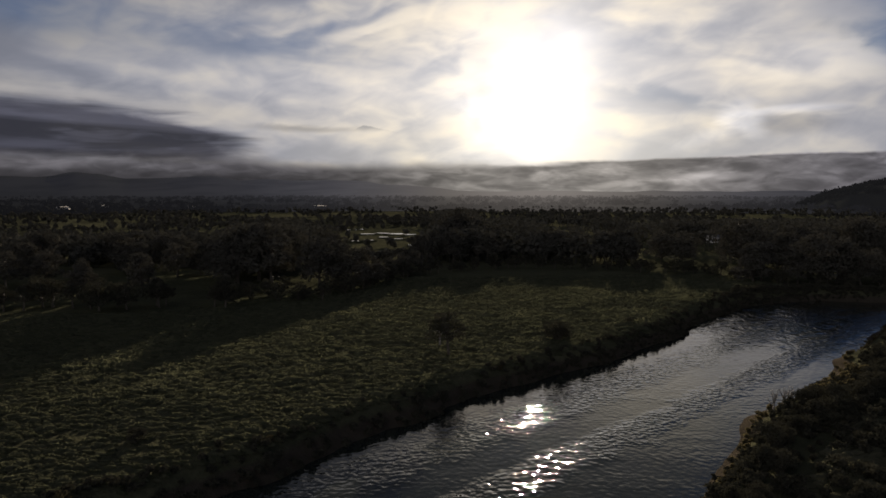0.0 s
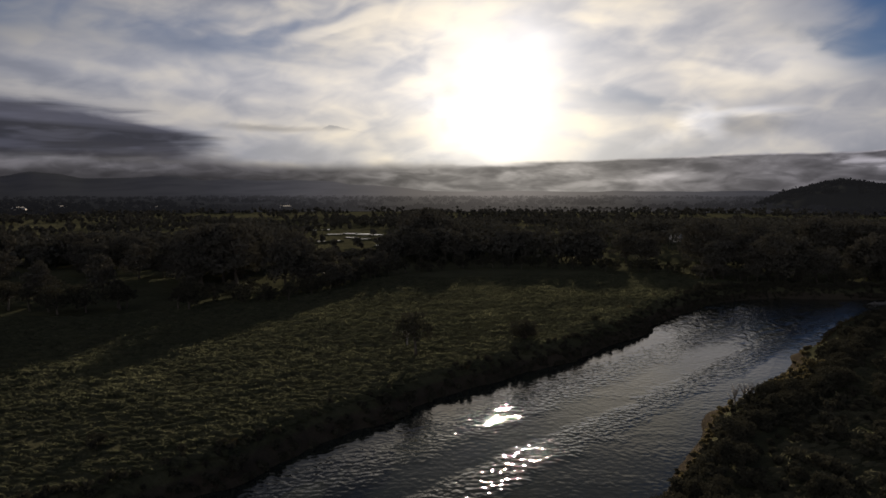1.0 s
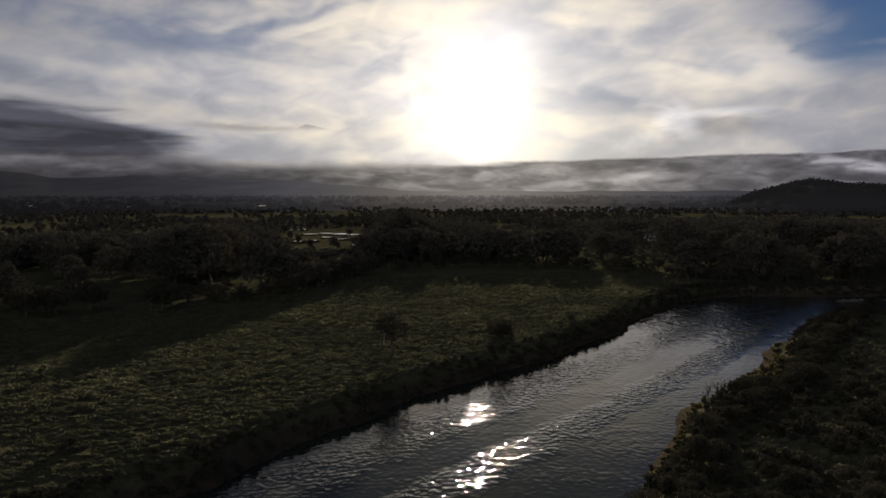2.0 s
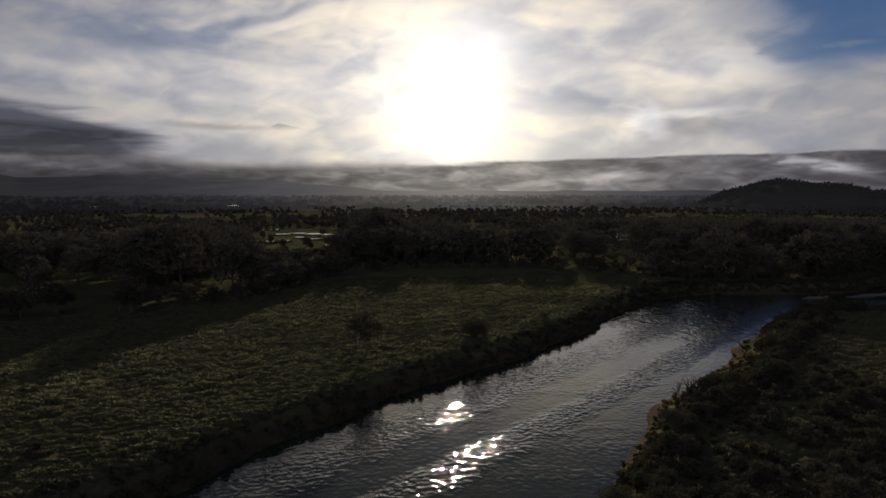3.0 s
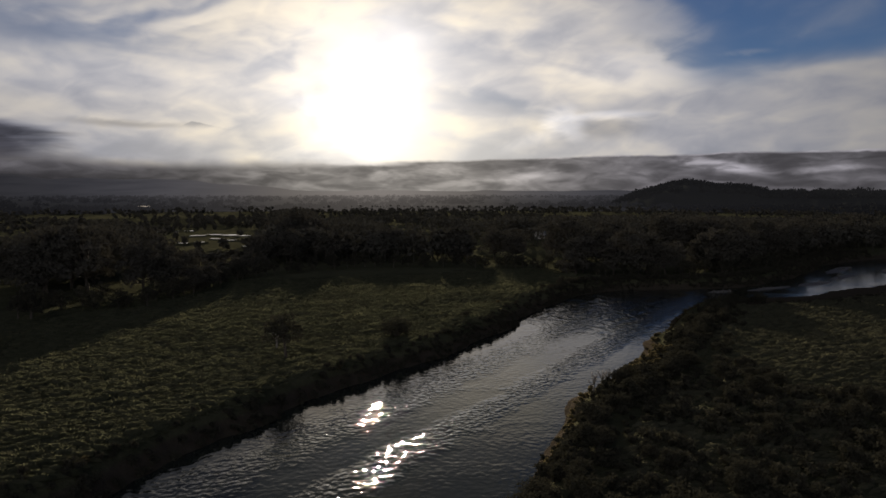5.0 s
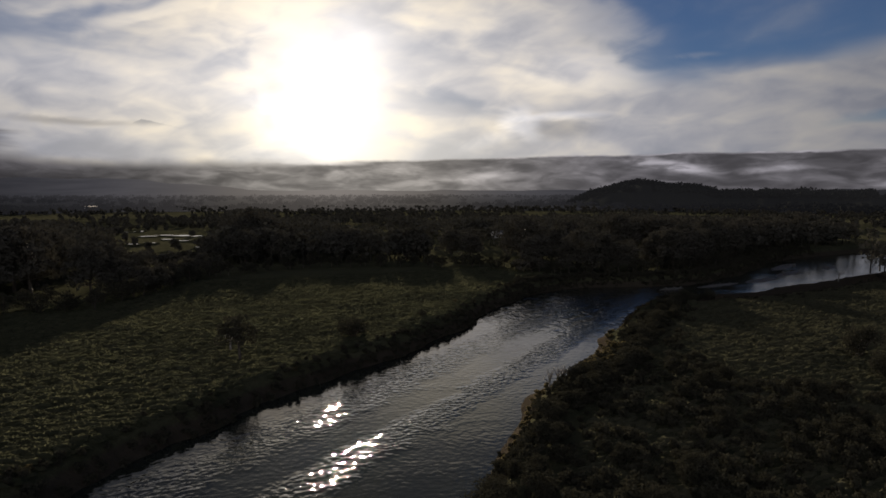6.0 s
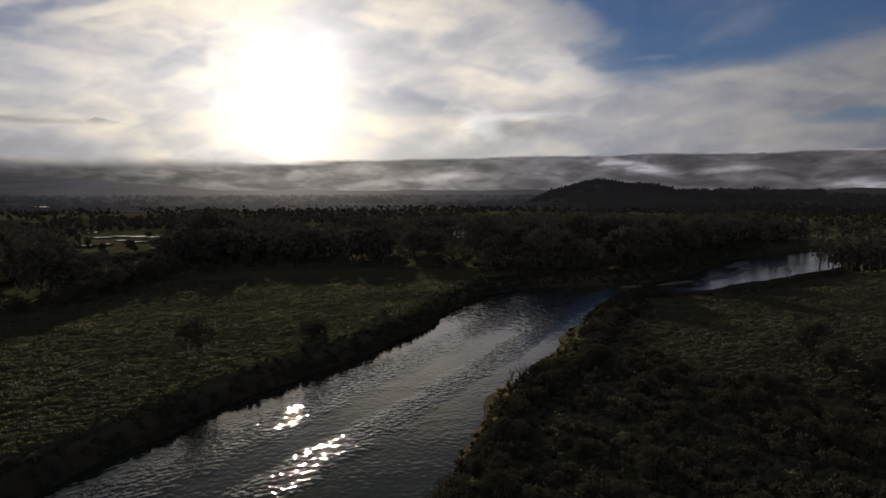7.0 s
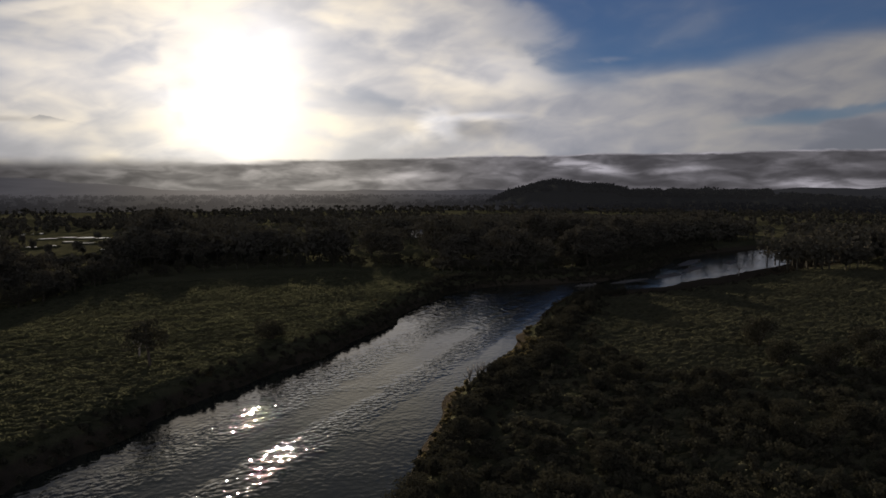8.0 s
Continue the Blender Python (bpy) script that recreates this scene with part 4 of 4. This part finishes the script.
# ------------------------------------------------------------------ far woods
def build_far_woods():
    rng = np.random.default_rng(31)
    soup = Soup()
    clump = rand_grid(32, 60.0)
    n = 9500
    r = 235 + 640 * rng.random(n) ** 1.15
    a = np.radians(rng.uniform(-48, 75, n))
    x, y = np.sin(a) * r, np.cos(a) * r
    tall = np.minimum(rng.uniform(6.5, 12.5, n), (25 + r * np.tan(np.radians(np.interp(np.degrees(a), SKYLINE[:, 0], SKYLINE[:, 1])))) * rng.uniform(0.85, 1.05, n))
    tall = np.maximum(tall, rng.uniform(2.0, 5.0, n))
    ok = (clump(x, y) + clump(x * 2.3 + 50, y * 2.3) * 0.5 > -0.2)
    wet = ((x + 30) / 36) ** 2 + ((y - 345) / 95) ** 2 < 1
    field = ((x - 108) / 34) ** 2 + ((y - 302) / 22) ** 2 < 1
    ok &= (~wet | (rng.random(n) < 0.05)) & ~field
    s = np.full(n, 99.0)
    s[ok] = away(x[ok], y[ok])
    ok &= s > 6
    x, y, tall = x[ok], y[ok], tall[ok]
    m = len(x)
    wide = tall * rng.uniform(0.5, 0.95, m)
    # trunks: three-sided
    ang = np.arange(3) * 2.094
    ring = np.stack([np.cos(ang), np.sin(ang)], 1)
    low = np.concatenate([np.stack([x, y], 1)[:, None] + ring * 0.3, np.full((m, 3, 1), -0.6)], 2)
    high = np.concatenate([np.stack([x, y], 1)[:, None] + ring * 0.12, np.repeat((tall * 0.6)[:, None, None], 3, 1)], 2)
    f = np.array([(0, 1, 4, 3), (1, 2, 5, 4), (2, 0, 3, 5)])
    soup.add(np.concatenate([low, high], 1).reshape(-1, 3), (f[None] + (np.arange(m) * 6)[:, None, None]).reshape(-1, 4))
    k = 64
    q = rng.normal(size=(m, k, 3))
    q /= np.linalg.norm(q, axis=2)[:, :, None]
    q *= rng.uniform(0.45, 1.1, size=(m, k, 1))
    c = np.stack([x, y, tall * 0.6], 1)
    p = c[:, None] + q * np.stack([wide * 0.5, wide * 0.5, tall * 0.38], 1)[:, None]
    soup.leaves(p.reshape(-1, 3), 1.15, rng, 1.3)
    tagged(new("far_woods", soup.mesh("far_woods", FARLEAF)), "dark scattered woods across the plain", "woods", kind="stuff")


build_far_woods()


def build_misty_woods():
    """Hedges and copses on the far plain; their haze is emission in the material."""
    rng = np.random.default_rng(35)
    clump = rand_grid(36, 120.0)
    n = 5200
    r = 760 + 1500 * rng.random(n) ** 1.4
    a = np.radians(rng.uniform(-48, 75, n))
    x, y = np.sin(a) * r, np.cos(a) * r
    ok = clump(x, y) + clump(x * 0.4 + 50, y * 2.3) * 0.6 > 0.0
    x, y, r = x[ok], y[ok], r[ok]
    m, k = len(x), 16
    tall = rng.uniform(4, 9, m)
    q = rng.normal(size=(m, k, 3))
    q /= np.linalg.norm(q, axis=2)[:, :, None]
    q *= rng.uniform(0.3, 1.0, size=(m, k, 1))
    z = np.interp(r, (780, 900, 1600, 2600), (0.2, 0.9, 1.9, 1.9))
    p = np.stack([x, y, z + tall * 0.4], 1)[:, None] + q * np.stack([tall * 0.9, tall * 0.9, tall * 0.45], 1)[:, None]
    soup = Soup()
    soup.leaves(p.reshape(-1, 3), 3.2, rng, 1.3)
    tagged(new("misty_woods", soup.mesh("misty_woods", MISTWOOD_GLOW)), "dim copses on the far plain, haze put in as glow", "woods", kind="stuff")


build_misty_woods()


# ------------------------------------------------------------------ wet fields, bars and single bare trees
def build_pool(x, y, wide, deep, seed, name="pool", label="flooded field that mirrors the pale sky", z=0.5):
    """A shallow sheet of water with an uneven rim, and its low earth rim."""
    rng = np.random.default_rng(seed)
    n = 28
    a = np.linspace(0, 2 * math.pi, n, endpoint=False)
    r = 1 + 0.22 * np.sin(2 * a + rng.uniform(0, 6)) + 0.15 * np.sin(3 * a + rng.uniform(0, 6)) + rng.normal(size=n) * 0.05
    px, py = x + np.cos(a) * r * wide / 2, y + np.sin(a) * r * deep / 2
    soup = Soup()
    soup.add([(u, v, z) for u, v in zip(px, py)], [tuple(range(n))])
    root = new(name)
    part("water", soup.mesh(name + "_water", WATER), root)
    rim = Soup()
    loops = [(1.10, -0.6), (1.05, 0.10), (0.99, -0.05)]
    verts = [(x + (u - x) * k, y + (v - y) * k, z + h) for k, h in loops for u, v in zip(px, py)]
    rim.add(verts, [(j * n + i, j * n + (i + 1) % n, (j + 1) * n + (i + 1) % n, (j + 1) * n + i) for j in range(2) for i in range(n)])
    part("rim", rim.mesh(name + "_rim", SOIL, True), root)
    tagged(root, label, "pool", "flooded fields")


for i, (x, y, w, d) in enumerate(((-66, 410, 8, 7), (-58, 417, 7, 5), (-51, 422, 5, 6), (-42, 378, 5, 6), (-34, 384, 7, 5), (-26, 378, 8, 6), (-18, 372, 4, 6), (-43, 326, 6, 3), (-36, 331, 5, 3), (-23, 341, 6, 4), (-15, 338, 5, 4), (-11, 303, 5, 5), (-30, 352, 5, 4))):
    build_pool(x, y, w * 1.5, d * 1.5, 300 + i)


def build_bar(x, y, long, wide, turn, seed):
    """A low gravel bar in the river, with loose stones on it."""
    rng = np.random.default_rng(seed)
    soup = Soup()
    n, rings = 22, ((1.0, -0.5), (0.85, 0.02), (0.5, 0.22), (0.15, 0.3))
    a = np.linspace(0, 2 * math.pi, n, endpoint=False)
    wob = 1 + 0.18 * np.sin(2 * a + rng.uniform(0, 6)) + rng.normal(size=n) * 0.06
    t = radians(turn)
    verts = []
    for k, h in rings:
        u, v = np.cos(a) * wob * k * long / 2, np.sin(a) * wob * k * wide / 2
        verts += list(zip(u * math.cos(t) - v * math.sin(t), u * math.sin(t) + v * math.cos(t), h + rng.normal(size=n) * 0.04))
    soup.add(verts, [(j * n + i, j * n + (i + 1) % n, (j + 1) * n + (i + 1) % n, (j + 1) * n + i) for j in range(3) for i in range(n)] + [tuple(3 * n + i for i in range(n))])
    root = new("gravel_bar")
    root.location = (x, y, LEVEL)
    part("gravel", soup.mesh("gravel_bar", STONE, True), root)
    for k in range(7):
        st = Soup()
        bm = bmesh.new()
        bmesh.ops.create_icosphere(bm, subdivisions=1, radius=1)
        g = rng.uniform(0.25, 0.6)
        vs = [tuple(Vector(vv.co) * g * rng.uniform(0.75, 1.2)) for vv in bm.verts]
        fs = [tuple(w.index for w in ff.verts) for ff in bm.faces]
        bm.free()
        st.add(vs, fs)
        ob = part("stone", st.mesh("stone", STONE, True), root)
        b = rng.uniform(0, 6.28)
        q = rng.uniform(0.1, 0.8)
        u, v = math.cos(b) * q * long / 2, math.sin(b) * q * wide / 2
        ob.location = (u * math.cos(t) - v * math.sin(t), u * math.sin(t) + v * math.cos(t), 0.15)
    tagged(root, "dark gravel bar with loose stones in the shallow river", "gravel bar", "gravel bars")


def build_bare_tree(x, y, tall, seed, label, name="dead_tree", limbs=5):
    """A leafless tree: forked limbs that taper to twigs."""
    rng = np.random.default_rng(seed)
    trunk, root = Soup(), new(name)
    root.matrix_basis = at(x, y)
    base = np.array([0, 0, -0.4])
    knee = np.array([rng.normal() * 0.05 * tall, rng.normal() * 0.05 * tall, tall * 0.38])
    r = 0.02 * tall + 0.07
    trunk.tube([tuple(base), tuple(knee * 0.5), tuple(knee)], [r * 1.3, r, r * 0.8], 7)
    part("trunk", trunk.mesh(name + "_trunk", PALE, True), root)
    for k in range(limbs):
        limb = Soup()
        a = 6.28 / limbs * k + rng.uniform(-0.3, 0.3)
        end = knee + np.array([math.cos(a) * tall * rng.uniform(0.15, 0.4), math.sin(a) * tall * rng.uniform(0.15, 0.4), tall * rng.uniform(0.25, 0.62)])
        mid = knee * 0.5 + end * 0.5 + rng.normal(size=3) * 0.03 * tall
        limb.tube([tuple(knee), tuple(mid), tuple(end)], [r * 0.6, r * 0.4, r * 0.12], 5)
        for j in range(4):
            s0 = mid + (end - mid) * rng.random()
            limb.tube([tuple(s0), tuple(s0 + rng.normal(size=3) * 0.08 * tall + np.array([0, 0, 0.06 * tall]))], [r * 0.2, r * 0.05], 4)
        part("limb", limb.mesh(name + "_limb", PALE, True), root)
    tagged(root, label, "tree")


build_bare_tree(169, 155.5, 5.0, 5, "leafless dead tree beside the far river bend")
build_bare_tree(-90, 168, 4.5, 8, "bare grey tree trunk in the far clearing")
build_bare_tree(-0.5, 108, 4.0, 12, "thin bare sapling on the pasture", "sapling")
for i, (x, y, l, w, t) in enumerate(((131, 160, 18, 3, 14), (150, 165, 20, 5, 26), (170, 176, 20, 5, 30), (184, 192, 26, 6, 32), (198, 186, 16, 4, 34), (114, 158, 10, 2.4, 5))):
    build_bar(x, y, l, w, t, 400 + i)


# ------------------------------------------------------------------ far farm buildings
def plain_material(name, a, b, scale):
    m, n, out = surface(name)
    f = n.noise(place(n), scale, 5.0, 0.6)
    principled(n, out, n.mix(f, a, b), 0.85, normal=bump(n, f, 0.3, 0.02), spec=0.1)
    return m


PLASTER = plain_material("pale_plaster", (0.40, 0.38, 0.35, 1), (0.55, 0.53, 0.49, 1), 1.5)
SHEET = plain_material("zinc_roof", (0.16, 0.16, 0.16, 1), (0.26, 0.25, 0.24, 1), 0.8)
PANE = plain_material("dark_window", (0.02, 0.022, 0.025, 1), (0.035, 0.037, 0.04, 1), 2.0)
TIMBER = plain_material("door_timber", (0.10, 0.07, 0.045, 1), (0.17, 0.12, 0.08, 1), 3.0)


def block(x0, x1, y0, y1, z0, z1):
    return ([(x0, y0, z0), (x1, y0, z0), (x1, y1, z0), (x0, y1, z0), (x0, y0, z1), (x1, y0, z1), (x1, y1, z1), (x0, y1, z1)],
            [(3, 2, 1, 0), (4, 5, 6, 7), (0, 1, 5, 4), (1, 2, 6, 5), (2, 3, 7, 6), (3, 0, 4, 7)])


def build_house(x, y, z, long, wide, turn, label):
    root = new("farmhouse")
    root.matrix_basis = pose(x, y, z, 0, 0, turn)
    wall, roof = Soup(), Soup()
    h = 2.9
    wall.add(*block(-long / 2, long / 2, -wide / 2, wide / 2, -1.0, h))
    for sx in (-1, 1):
        e = sx * long / 2
        wall.add([(e, -wide / 2, h), (e, wide / 2, h), (e, 0, h + wide * 0.26), (e * 0.97, -wide / 2, h), (e * 0.97, wide / 2, h), (e * 0.97, 0, h + wide * 0.26)],
                 [(0, 1, 2), (5, 4, 3), (0, 2, 5, 3), (1, 4, 5, 2)])
    part("wall", wall.mesh("farmhouse_wall", PLASTER), root)
    o, t, up = long / 2 + 0.5, 0.12, wide * 0.26
    for sy in (-1, 1):
        ye, ze = sy * (wide / 2 + 0.5), h - 0.5 * up / (wide / 2)
        roof.add([(-o, ye, ze + 0.01), (o, ye, ze + 0.01), (o, 0, h + up + 0.01), (-o, 0, h + up + 0.01), (-o, ye, ze + t), (o, ye, ze + t), (o, 0, h + up + t), (-o, 0, h + up + t)],
                 [(3, 2, 1, 0), (4, 5, 6, 7), (0, 1, 5, 4), (1, 2, 6, 5), (2, 3, 7, 6), (3, 0, 4, 7)])
    part("roof", roof.mesh("farmhouse_roof", SHEET), root, "pale zinc sheet roof")
    for k, px in enumerate(np.linspace(-long * 0.36, long * 0.36, 3)):
        hole = Soup()
        if k == 1:
            hole.add(*block(px - 0.45, px + 0.45, -wide / 2 - 0.05, -wide / 2 + 0.02, 0.0, 2.05))
            part("door", hole.mesh("farmhouse_door", TIMBER), root, "dark timber door")
        else:
            hole.add(*block(px - 0.6, px + 0.6, -wide / 2 - 0.05, -wide / 2 + 0.02, 0.9, 2.1))
            part("window", hole.mesh("farmhouse_window", PANE), root, "dark window pane")
    tagged(root, label, "house", "far farm buildings")


for x, y, z, l, w, t in ((-420, 850, 0.8, 9, 6, 10), (-445, 800, 0.4, 14, 7, -15), (-150, 840, 0.5, 16, 8, 5), (126, 318, 0.0, 5, 4, 20), (-300, 820, 0.5, 10, 6, 30)):
    build_house(x, y, z, l, w, t, "small pale farmhouse with a zinc roof on the plain")


# a twiggy shrub that leans over the water, half bare, and the leafy ones behind it
build_bare_tree(38.6, 77.6, 2.6, 21, "bare twiggy shrub leaning over the water", "bare_shrub", 9)
build_bare_tree(40.2, 78.4, 2.2, 22, "bare twiggy shrub leaning over the water", "bare_shrub", 9)
build_bare_tree(41.4, 79.6, 2.0, 23, "bare twiggy shrub leaning over the water", "bare_shrub", 9)
for x, y, size, k in ((39.8, 77.0, 0.62, 2), (42.0, 77.6, 0.75, 0), (44.0, 79.2, 0.70, 4)):
    make_shrub(at(x, y, size, 40 * k), k, "dark leafy shrub over the water", "field bank shrubs")
